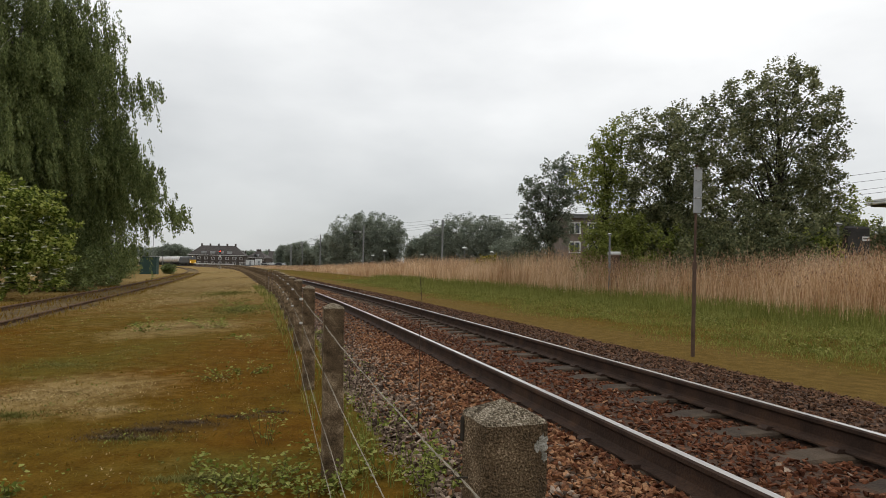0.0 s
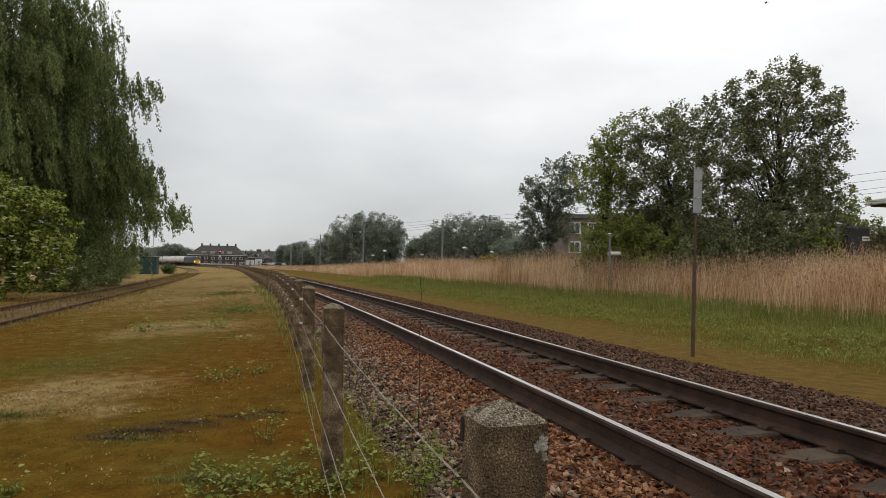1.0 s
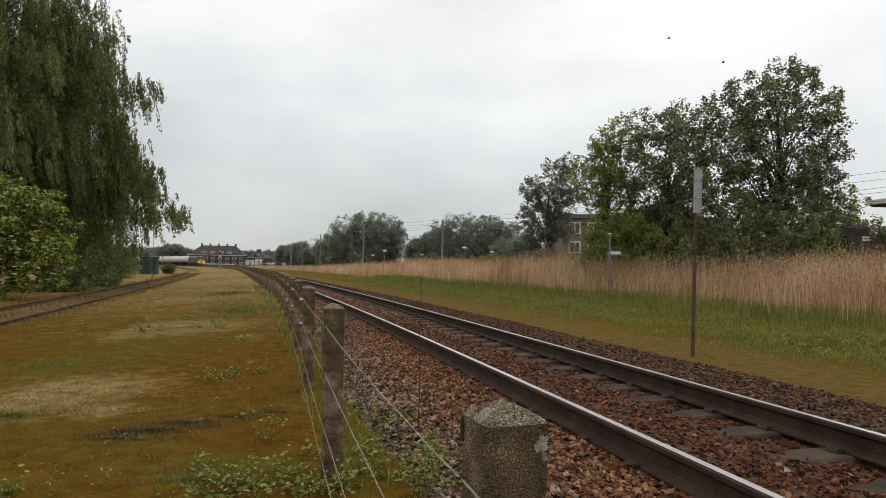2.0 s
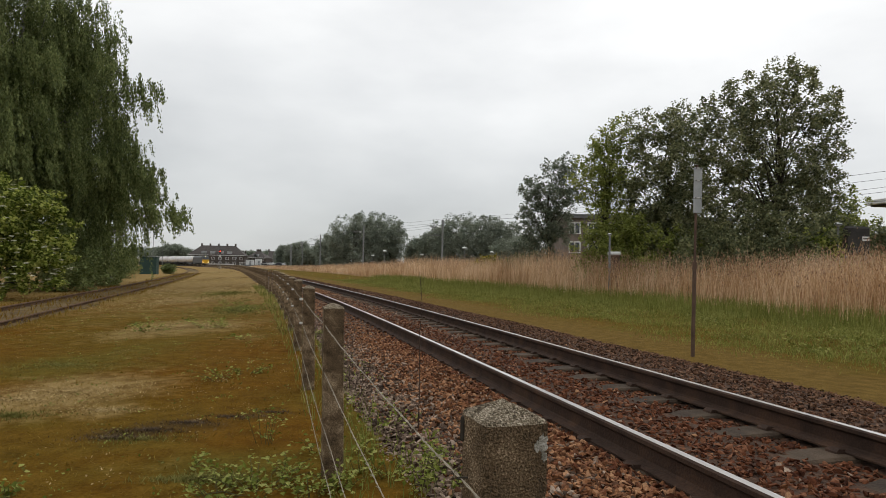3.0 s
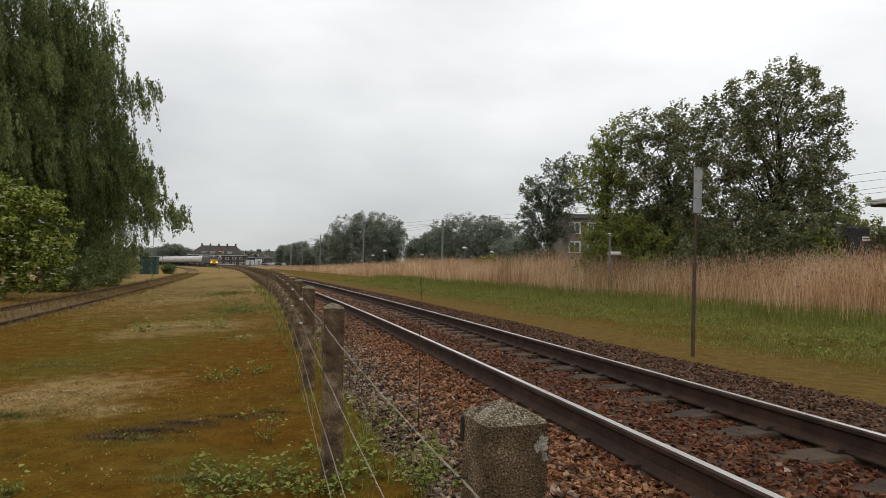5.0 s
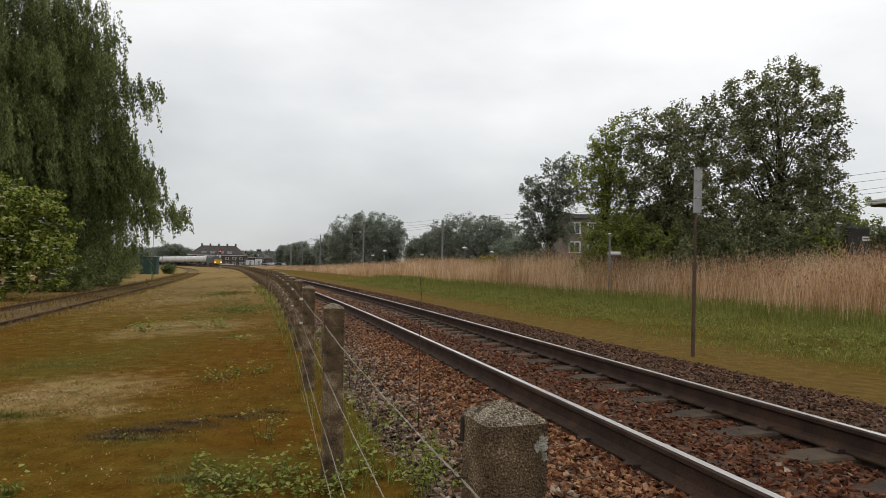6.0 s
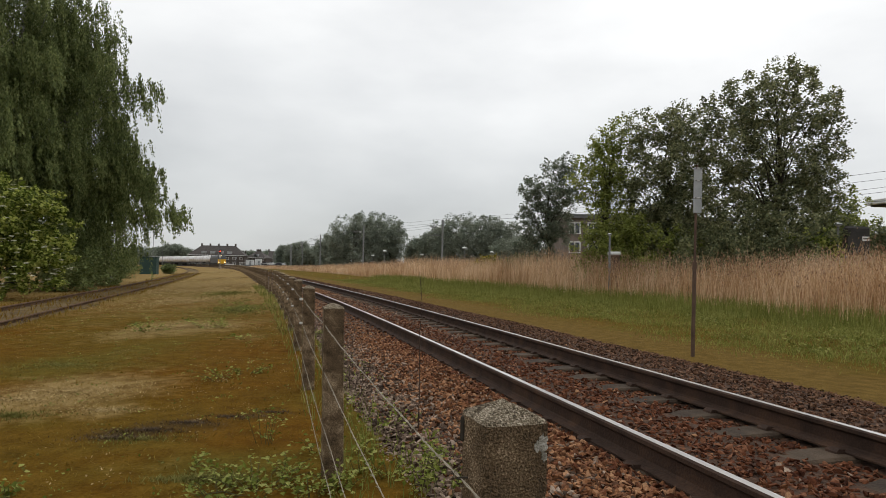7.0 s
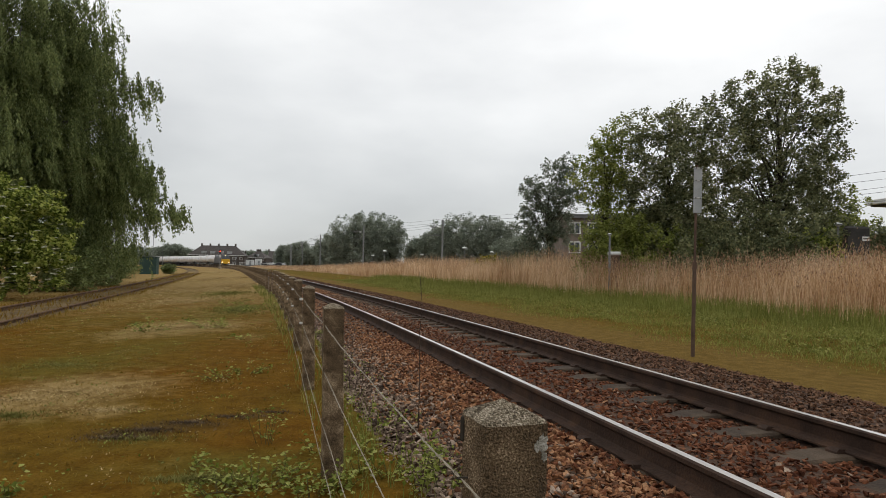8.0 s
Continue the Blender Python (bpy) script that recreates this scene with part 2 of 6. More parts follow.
def ground_material():
    """Zones by the distance from the track's middle line, broken up by noise."""
    m = bpy.data.materials.new("ground_cover")
    m.use_nodes = True
    nt = m.node_tree
    bs = nt.nodes["Principled BSDF"]
    n = nt.nodes.new
    co = n("ShaderNodeTexCoord")
    at = n("ShaderNodeAttribute")
    at.attribute_name = "across"

    def noise_at(scale, detail=5.0, rough=0.55):
        t = n("ShaderNodeTexNoise")
        t.inputs["Scale"].default_value, t.inputs["Detail"].default_value = scale, detail
        t.inputs["Roughness"].default_value = rough
        nt.links.new(co.outputs["Object"], t.inputs["Vector"])
        return t.outputs[0]

    def ramp(src, stops):
        r = n("ShaderNodeValToRGB")
        for i, (p, c) in enumerate(stops):
            e = r.color_ramp.elements[i] if i < 2 else r.color_ramp.elements.new(p)
            e.position, e.color = p, (*c, 1)
        nt.links.new(src, r.inputs[0])
        return r.outputs[0]

    def mix(f, a, b):
        x = n("ShaderNodeMix")
        x.data_type = "RGBA"
        nt.links.new(f, x.inputs[0])
        nt.links.new(a, x.inputs[6])
        nt.links.new(b, x.inputs[7])
        return x.outputs[2]

    def math_node(op, a, b):
        x = n("ShaderNodeMath")
        x.operation = op
        for i, v in enumerate((a, b)):
            if isinstance(v, float):
                x.inputs[i].default_value = v
            else:
                nt.links.new(v, x.inputs[i])
        return x.outputs[0]

    big, mid, small, grain = noise_at(0.22, 4), noise_at(0.9, 5), noise_at(5.0, 6, 0.65), noise_at(45.0, 4, 0.7)
    moss = ramp(small, [(0.25, (0.078, 0.036, 0.004)), (0.75, (0.190, 0.091, 0.011)), (0.5, (0.130, 0.060, 0.006))])
    green = ramp(small, [(0.25, (0.068, 0.053, 0.007)), (0.75, (0.160, 0.120, 0.020))])
    straw = ramp(small, [(0.2, (0.15, 0.095, 0.026)), (0.8, (0.40, 0.285, 0.125))])

    def patchy(name, strength):
        """A named patch broken up by noise at two scales."""
        p = n("ShaderNodeAttribute")
        p.attribute_name = name
        wob = math_node("ADD", math_node("MULTIPLY", mid, 0.7), math_node("MULTIPLY", small, 0.55))
        return ramp(math_node("ADD", p.outputs["Fac"], math_node("SUBTRACT", wob, 0.62)), [(0.12, (0, 0, 0)), (0.62, (strength, strength, strength))])

    dead = ramp(small, [(0.3, (0.030, 0.020, 0.008)), (0.7, (0.075, 0.048, 0.018))])
    left = mix(ramp(big, [(0.40, (0, 0, 0)), (0.60, (0.6, 0.6, 0.6))]), moss, green)
    left = mix(patchy("olive", 0.9), left, green)
    left = mix(patchy("straw", 0.85), left, straw)
    left = mix(patchy("dead", 0.8), left, dead)
    right = mix(ramp(mid, [(0.40, (0.45, 0.45, 0.45)), (0.60, (1, 1, 1))]), moss, green)
    edge = math_node("ADD", at.outputs["Fac"], math_node("MULTIPLY", mid, 1.6))
    # a bare mossy strip runs beside the ballast, then green grass
    strip_in = math_node("MULTIPLY", edge, 0.05)
    strip = ramp(strip_in, [(0.255, (0, 0, 0)), (0.31, (1, 1, 1))])
    verge = ramp(small, [(0.25, (0.090, 0.055, 0.012)), (0.75, (0.20, 0.128, 0.034))])
    right = mix(strip, verge, right)
    half = ramp(at.outputs["Fac"], [(0.0, (0, 0, 0)), (0.01, (1, 1, 1))])
    col = mix(half, left, right)
    shade = ramp(grain, [(0.2, (0.55, 0.55, 0.55)), (0.8, (1.35, 1.35, 1.35))])
    mul = n("ShaderNodeMix")
    mul.data_type, mul.blend_type = "RGBA", "MULTIPLY"
    mul.inputs[0].default_value = 1.0
    nt.links.new(col, mul.inputs[6])
    nt.links.new(shade, mul.inputs[7])
    nt.links.new(mul.outputs[2], bs.inputs["Base Color"])
    bs.inputs["Roughness"].default_value = 0.95
    bs.inputs["Specular IOR Level"].default_value = 0.03
    bp = n("ShaderNodeBump")
    bp.inputs["Strength"].default_value, bp.inputs["Distance"].default_value = 0.7, 0.04
    nt.links.new(math_node("ADD", grain, small), bp.inputs["Height"])
    nt.links.new(bp.outputs[0], bs.inputs["Normal"])
    return m


M["ground"] = ground_material()


# ---- mesh tools ----
class Shape:
    """Collects simple solids into one mesh."""

    def __init__(self):
        self.v, self.f, self.mi = [], [], []

    def add(self, verts, faces, slot=0):
        o = len(self.v)
        self.v += [tuple(p) for p in verts]
        self.f += [tuple(o + i for i in q) for q in faces]
        self.mi += [slot] * len(faces)
        return self

    def box(self, c, size, slot=0, turn=0.0, bevel=0.0):
        x, y, z = (s / 2 for s in size)
        b = min(bevel, x * 0.9, y * 0.9, z * 0.9)
        if b > 0:
            ring = [(-x + b, -y), (x - b, -y), (x, -y + b), (x, y - b), (x - b, y), (-x + b, y), (-x, y - b), (-x, -y + b)]
            sh = [(p * (x - b) / x, q * (y - b) / y) for p, q in ring]
            vs = [(*p, -z) for p in sh] + [(*p, -z + b) for p in ring] + [(*p, z - b) for p in ring] + [(*p, z) for p in sh]
            fs = [tuple(range(7, -1, -1)), tuple(range(24, 32))]
            for k in range(3):
                fs += [(k * 8 + i, k * 8 + (i + 1) % 8, k * 8 + 8 + (i + 1) % 8, k * 8 + 8 + i) for i in range(8)]
        else:
            vs = [(i, j, k) for k in (-z, z) for i, j in ((-x, -y), (x, -y), (x, y), (-x, y))]
            fs = [(3, 2, 1, 0), (4, 5, 6, 7), (0, 1, 5, 4), (1, 2, 6, 5), (2, 3, 7, 6), (3, 0, 4, 7)]
        ca, sa = math.cos(turn), math.sin(turn)
        vs = [(c[0] + p[0] * ca - p[1] * sa, c[1] + p[0] * sa + p[1] * ca, c[2] + p[2]) for p in vs]
        return self.add(vs, fs, slot)

    def tube(self, pts, radii, sides=6, slot=0, caps=True):
        pts = [Vector(p) for p in pts]
        if isinstance(radii, (int, float)):
            radii = [radii] * len(pts)
        vs, fs = [], []
        for i, p in enumerate(pts):
            d = (pts[min(i + 1, len(pts) - 1)] - pts[max(i - 1, 0)]).normalized()
            a = d.orthogonal().normalized() if abs(d.z) < 0.9 else Vector((1, 0, 0)).cross(d).normalized()
            if abs(d.z) < 0.9:
                a = Vector((0, 0, 1)).cross(d).normalized()
            b = d.cross(a)
            for k in range(sides):
                w = 2 * math.pi * k / sides
                vs.append(p + (a * math.cos(w) + b * math.sin(w)) * radii[i])
        for i in range(len(pts) - 1):
            fs += [(i * sides + k, i * sides + (k + 1) % sides, (i + 1) * sides + (k + 1) % sides, (i + 1) * sides + k) for k in range(sides)]
        if caps:
            fs += [tuple(range(sides - 1, -1, -1)), tuple(range((len(pts) - 1) * sides, len(pts) * sides))]
        return self.add(vs, fs, slot)

    def mesh(self, name, smooth=False):
        me = bpy.data.meshes.new(name)
        me.from_pydata(self.v, [], self.f)
        me.polygons.foreach_set("material_index", self.mi)
        if smooth:
            me.polygons.foreach_set("use_smooth", [True] * len(self.f))
        me.update()
        return me


def raw_mesh(name, verts, faces):
    """A mesh from numpy arrays; all faces have the same number of corners."""
    me = bpy.data.meshes.new(name)
    verts, faces = np.asarray(verts, np.float32), np.asarray(faces, np.int32)
    k = faces.shape[1]
    me.vertices.add(len(verts))
    me.vertices.foreach_set("co", verts.ravel())
    me.loops.add(faces.size)
    me.loops.foreach_set("vertex_index", faces.ravel())
    me.polygons.add(len(faces))
    me.polygons.foreach_set("loop_start", np.arange(0, faces.size, k, dtype=np.int32))
    me.update(calc_edges=True)
    me.shade_flat()
    return me


def put(name, me, mats, parent=None, label="", smooth=False):
    for m in (mats if isinstance(mats, (list, tuple)) else [mats]):
        me.materials.append(m)
    ob = new(name, me)
    if parent:
        ob.parent = parent
    if label:
        ob["label"] = label
    return ob


def part(name, shape, mats, parent, label="", smooth=False):
    return put(name, shape.mesh(name, smooth), mats, parent, label)


def thing(name, label, category, at=(0, 0, 0), turn=0.0, group="", kind=""):
    ob = new(name)
    ob.matrix_basis = pose(at[0], at[1], at[2], 0, 0, turn)
    return tagged(ob, label, category, group, kind)


# ---- the line of the track ----
RAIL_Z = 0.30
S = np.arange(-60, 481, 1.0)
HEADING = np.interp(S, [-60, 0, 30, 110, 205, 300, 480], [9.25, 15.33, 18.37, 18.6, 23.5, 34.0, 52.0])


def line_table(heading, x0, y0, s0):
    h = np.radians((heading[1:] + heading[:-1]) / 2)
    x = np.concatenate([[0], np.cumsum(-np.sin(h))])
    y = np.concatenate([[0], np.cumsum(np.cos(h))])
    i = int(s0 - S[0])
    return x - x[i] + x0, y - y[i] + y0


TX, TY = line_table(HEADING, 2.864, 0.785, 0)


def along(s, off=0.0):
    """Place at s metres along the main track, off metres to its right."""
    h = np.radians(np.interp(s, S, HEADING))
    return np.interp(s, S, TX) + off * np.cos(h), np.interp(s, S, TY) + off * np.sin(h)


def heading(s):
    return float(np.interp(s, S, HEADING))


SIDE_HEADING = np.interp(S, [-60, 0, 40, 80, 140, 200, 480], [15.0, 17.0, 17.8, 19.2, 23.0, 27.0, 52.0])
SX, SY = line_table(SIDE_HEADING, -10.45, 14.7, 15)


def along_side(s, off=0.0):
    h = np.radians(np.interp(s, S, SIDE_HEADING))
    return np.interp(s, S, SX) + off * np.cos(h), np.interp(s, S, SY) + off * np.sin(h)


def across(x, y):
    """Distance to the right of the main track's middle line."""
    x, y = np.asarray(x, float), np.asarray(y, float)
    s = (y - 0.785) / math.cos(radians(18))
    for _ in range(4):
        h = np.radians(np.interp(s, S, HEADING))
        dx, dy = x - np.interp(s, S, TX), y - np.interp(s, S, TY)
        s = np.clip(s - dx * np.sin(h) + dy * np.cos(h), -60, 480)
    h = np.radians(np.interp(s, S, HEADING))
    dx, dy = x - np.interp(s, S, TX), y - np.interp(s, S, TY)
    return dx * np.cos(h) + dy * np.sin(h), s


def ground_z(x, y):
    o, s = across(x, y)
    z = -0.15 * np.clip((-o - 3.5) / 5.0, 0, 1)
    z = z - 0.06 * np.clip((o - 3.4) / 6.0, 0, 1)
    return z + 0.02 * np.sin(x * 0.9 + 0.4 * y) * np.sin(y * 0.7)


# soft-edged patches of the lawn: place, half widths, weight
STRAW_SPOTS = [(-3.74, 6.41, 0.65, 0.97, 0.8), (-2.93, 5.59, 0.29, 0.3, 0.5), (-4.03, 6.05, 0.23, 0.4, 0.75), (-5.3, 13.11, 1.04, 1.55, 0.95), (-9.35, 27.55, 1.64, 7.21, 0.8), (-8.11, 18.21, 0.87, 1.84, 0.35), (-3.43, 11.02, 0.37, 0.84, 0.3), (-20.5, 58.0, 2.31, 20.61, 0.8)]
OLIVE_SPOTS = [(-4.86, 8.2, 0.89, 1.12, 0.75), (-3.31, 5.15, 0.3, 0.33, 0.4), (-5.66, 18.14, 0.67, 4.27, 0.7), (-4.56, 9.9, 0.75, 1.08, 0.45), (-1.27, 4.05, 0.53, 0.45, 0.6), (-2.19, 4.61, 0.4, 0.29, 0.35), (-0.6, 5.45, 0.22, 1.77, 0.75), (-2.2, 3.99, 0.31, 0.33, 0.25), (-1.23, 8.64, 0.19, 2.16, 0.6)]
DEAD_SPOTS = [(-2.37, 4.86, 0.29, 0.16, 0.9), (-2.02, 5.12, 0.35, 0.16, 0.7), (-1.68, 5.47, 0.33, 0.16, 0.5)]


def spot_weight(x, y, spots):
    w = np.zeros(len(x))
    for cx, cy, rx, ry, k in spots:
        w = np.maximum(w, k * np.exp(-0.8 * (((x - cx) / rx) ** 2 + ((y - cy) / ry) ** 2)))
    return w


def build_ground():
    near_x = np.concatenate([np.arange(-36, -9, 0.5), np.arange(-9, 3, 0.12), np.arange(3, 36.1, 0.45)])
    near_y = np.concatenate([np.arange(-8, 1.5, 0.5), np.arange(1.5, 14, 0.12), np.arange(14, 100, 0.6)])
    far = 1.35 ** np.arange(1, 22) * 6
    far = far[far < 3500]
    xs = np.concatenate([-36 - far[::-1], near_x, 36 + far])
    ys = np.concatenate([-8 - far[::-1], near_y, 100 + far])
    gx, gy = np.meshgrid(xs, ys)
    gx, gy = gx.ravel(), gy.ravel()
    o, s = across(gx, gy)
    z = ground_z(gx, gy)
    w = len(xs)
    i = (np.arange(len(ys) - 1)[:, None] * w + np.arange(w - 1)[None, :]).ravel()
    me = raw_mesh("ground", np.stack([gx, gy, z], 1), np.stack([i, i + 1, i + w + 1, i + w], 1))
    a = me.attributes.new("across", "FLOAT", "POINT")
    a.data.foreach_set("value", o.astype(np.float32))
    # drier lawn far off; the paling with distance also paints in haze
    far_straw_haze = 0.62 * np.clip((gy - 9) / 22, 0, 1)
    for name, w in (("straw", np.maximum(spot_weight(gx, gy, STRAW_SPOTS), far_straw_haze)), ("olive", spot_weight(gx, gy, OLIVE_SPOTS)), ("dead", spot_weight(gx, gy, DEAD_SPOTS))):
        me.attributes.new(name, "FLOAT", "POINT").data.foreach_set("value", w.astype(np.float32))
    me.polygons.foreach_set("use_smooth", [True] * len(me.polygons))
    g = put("ground", me, M["ground"])
    tagged(g, "mossy brown lawn and green grass verge beside the railway", "ground", kind="structure")


build_ground()


def sweep(profile, stations, place, z0, closed=True, slots=None):
    """A profile of (off, z) carried along a line."""
    sh = Shape()
    k = len(profile)
    vs = []
    for s in stations:
        for off, z in profile:
            x, y = place(s, off)
            vs.append((float(x), float(y), z0 + z))
    n = k if closed else k - 1
    for i in range(len(stations) - 1):
        fs = [(i * k + j, i * k + (j + 1) % k, (i + 1) * k + (j + 1) % k, (i + 1) * k + j) for j in range(n)]
        if i == 0:
            sh.add(vs, [])
        for j, q in enumerate(fs):
            sh.f.append(q)
            sh.mi.append(slots[j] if slots else 0)
    return sh


NEAR_S = list(np.arange(-12, 60, 1.5)) + list(np.arange(60, 330, 6.0))
BED = [(-2.25, -0.06), (-1.95, 0.03), (-1.35, 0.115), (-0.95, 0.125), (-0.62, 0.11), (-0.2, 0.125), (0.25, 0.11), (0.62, 0.085), (0.95, 0.115), (1.7, 0.13),
       (2.3, 0.09), (3.0, -0.01), (3.3, -0.06)]


def bed_z(off):
    return np.interp(off, [p[0] for p in BED], [p[1] for p in BED])


ballast = put("ballast_bed", sweep(BED, NEAR_S, along, 0.0, closed=False).mesh("ballast_bed", True), M["ballast_bed"])
tagged(ballast, "rust-brown crushed stone ballast under the railway track", "ballast", kind="structure")

RAIL = [(-0.075, -0.172), (0.075, -0.172), (0.075, -0.160), (0.02, -0.145), (0.009, -0.13), (0.009, -0.055), (0.030, -0.042), (0.036, -0.035),
        (0.036, -0.012), (0.024, -0.002), (-0.024, -0.002), (-0.036, -0.012), (-0.036, -0.035), (-0.030, -0.042), (-0.009, -0.055),
        (-0.009, -0.13), (-0.02, -0.145), (-0.075, -0.160)]
RAIL_SLOTS = [0] * 9 + [1] + [0] * 8


def build_track():
    track = thing("railway_track", "railway track with polished rails on worn concrete sleepers in ballast", "railway track")
    for side in (-0.7535, 0.7535):
        part("rail", sweep([(side + o, z) for o, z in RAIL], NEAR_S, along, RAIL_Z, slots=RAIL_SLOTS), [M["rail_side"], M["rail_top"]], track,
             "dark rusty steel rail with a polished running surface")
    sh = Shape()
    half = [(-1.3, 0.13), (-0.45, 0.13), (-0.25, 0.10), (0.25, 0.10), (0.45, 0.13), (1.3, 0.13)]
    vs, fs = [], []
    for x, w in half:
        z = 0.0 if abs(x) > 0.4 else -0.02
        for y, zz in ((-w - 0.03, -0.16), (-w, z - 0.015), (-w + 0.02, z), (w - 0.02, z), (w, z - 0.015), (w + 0.03, -0.16)):
            vs.append((x, y, zz))
    for i in range(5):
        fs += [(i * 6 + j, i * 6 + j + 1, i * 6 + j + 7, i * 6 + j + 6) for j in range(5)]
    fs += [(0, 1, 2, 3, 4, 5), (35, 34, 33, 32, 31, 30)]
    sh.add(vs, fs)
    sleeper = sh.mesh("sleeper")
    sleeper.materials.append(M["sleeper"])
    clip = Shape()
    cp = [(-0.03, 0.0), (0.035, 0.0), (0.03, 0.014), (0.01, 0.030), (-0.035, 0.026), (-0.04, 0.012)]
    clip.add([(x, y, z) for y in (-0.045, 0.045) for x, z in cp], [(0, 1, 2, 3, 4, 5), (11, 10, 9, 8, 7, 6)] + [(i, 6 + i, 6 + (i + 1) % 6, (i + 1) % 6) for i in range(6)])
    clips = clip.mesh("rail_clip")
    clips.materials.append(M["rail_side"])
    for i in range(120):
        s = -5.03 + 0.6 * i
        x, y = along(s)
        ob = new("sleeper", sleeper)
        ob.parent = track
        ob.matrix_basis = pose(float(x), float(y), RAIL_Z - 0.178 + random.uniform(-0.006, 0.006), random.uniform(-1, 1), 0, heading(s) + random.uniform(-0.8, 0.8))
        if i < 60:
            for side in (-0.7535, 0.7535):
                for edge in (-1, 1):
                    c = new("rail_clip", clips)
                    c.parent = ob
                    c.matrix_basis = pose(side + 0.10 * edge, 0, 0, 0, 0, 0 if edge > 0 else 180)


build_track()


def build_siding():
    side = thing("siding_track", "old rusty siding track half sunk in the grass", "railway track")
    st = list(np.arange(-20, 150, 2.5)) + list(np.arange(150, 260, 8.0))
    for off in (-0.7535, 0.7535):
        part("rail", sweep([(off + o, z) for o, z in RAIL], st, along_side, 0.0), M["rust"], side, "rusty rail")
    sh = Shape()
    sh.box((0, 0, 0), (2.5, 0.24, 0.14), bevel=0.02)
    me = sh.mesh("sleeper")
    me.materials.append(M["bark"])
    for i in range(90):
        s = 0.7 * i
        x, y = along_side(s)
        ob = new("sleeper", me)
        ob.parent = side
        ob.matrix_basis = pose(float(x), float(y), -0.215, 0, 0, float(np.interp(s, S, SIDE_HEADING)))


build_siding()
M["siding_bed"] = material("siding_gravel", [(0.055, 0.033, 0.009), (0.10, 0.062, 0.018), (0.165, 0.115, 0.045)], 1.5, 0.95, bump=0.6, fine=30)
strip = put("siding_bed", sweep([(-1.3, -0.175), (-0.9, -0.13), (0, -0.12), (0.80, -0.10), (0.95, -0.185)], list(np.arange(-15, 240, 3.0)), along_side, 0.0, closed=False).mesh("siding_bed", True), M["siding_bed"])
tagged(strip, "grey-brown gravel and dry weeds under the siding", "ballast", kind="structure")


# ---- fence of concrete posts and wire ----


def fence_off(s):
    return float(np.interp(s, [1, 4, 9, 27, 55, 300], [-2.575, -2.55, -2.45, -2.06, -2.0, -2.2]))


POSTS = [1.03 + 2.95 * i for i in range(96)]
WIRE_H = (0.93, 0.65, 0.335, 0.12)


def post_shape(h=1.066, w=0.122):
    """Square post with worn edges and an almost flat, slightly domed top."""
    r, b = w / 2, 0.006
    ring = [(-r + b, -r), (r - b, -r), (r, -r + b), (r, r - b), (r - b, r), (-r + b, r), (-r, r - b), (-r, -r + b)]
    body, top = Shape(), Shape()
    vs, fs = [], []
    levels = (-0.25, 0.15, 0.4, 0.62, 0.8, 0.93, 1.0, h - 0.028)
    for z in levels:
        k = 1.035 - 0.04 * max(0, z) / h
        for i, (x, y) in enumerate(ring):
            j = 0.0022 * math.sin(i * 5.1 + z * 23)
            vs.append((x * k + j, y * k - j, z))
    for q in range(len(levels) - 1):
        fs += [(q * 8 + i, q * 8 + (i + 1) % 8, q * 8 + 8 + (i + 1) % 8, q * 8 + 8 + i) for i in range(8)]
    body.add(vs, fs)
    edge = vs[-8:]
    tv = [(x, y, z - 0.0003) for x, y, z in edge]
    tv += [(x * 0.95, y * 0.95, h - 0.021 + 0.002 * math.sin(i * 2.2)) for i, (x, y) in enumerate(ring)]
    tv += [(x * 0.6, y * 0.6, h - 0.009 + 0.003 * math.sin(i * 4)) for i, (x, y) in enumerate(ring)]
    tv += [(x * 0.25 - 0.006, y * 0.25 + 0.006, h + 0.002 * math.sin(i * 3)) for i, (x, y) in enumerate(ring)]
    tf = [(q + i, q + (i + 1) % 8, q + 8 + (i + 1) % 8, q + 8 + i) for q in (0, 8, 16) for i in range(8)] + [tuple(range(24, 32))]
    top.add(tv, tf)
    return body, top


def rough(x, y, z, scale, amount):
    return amount * noise.noise(Vector((x, y, z)) * scale)


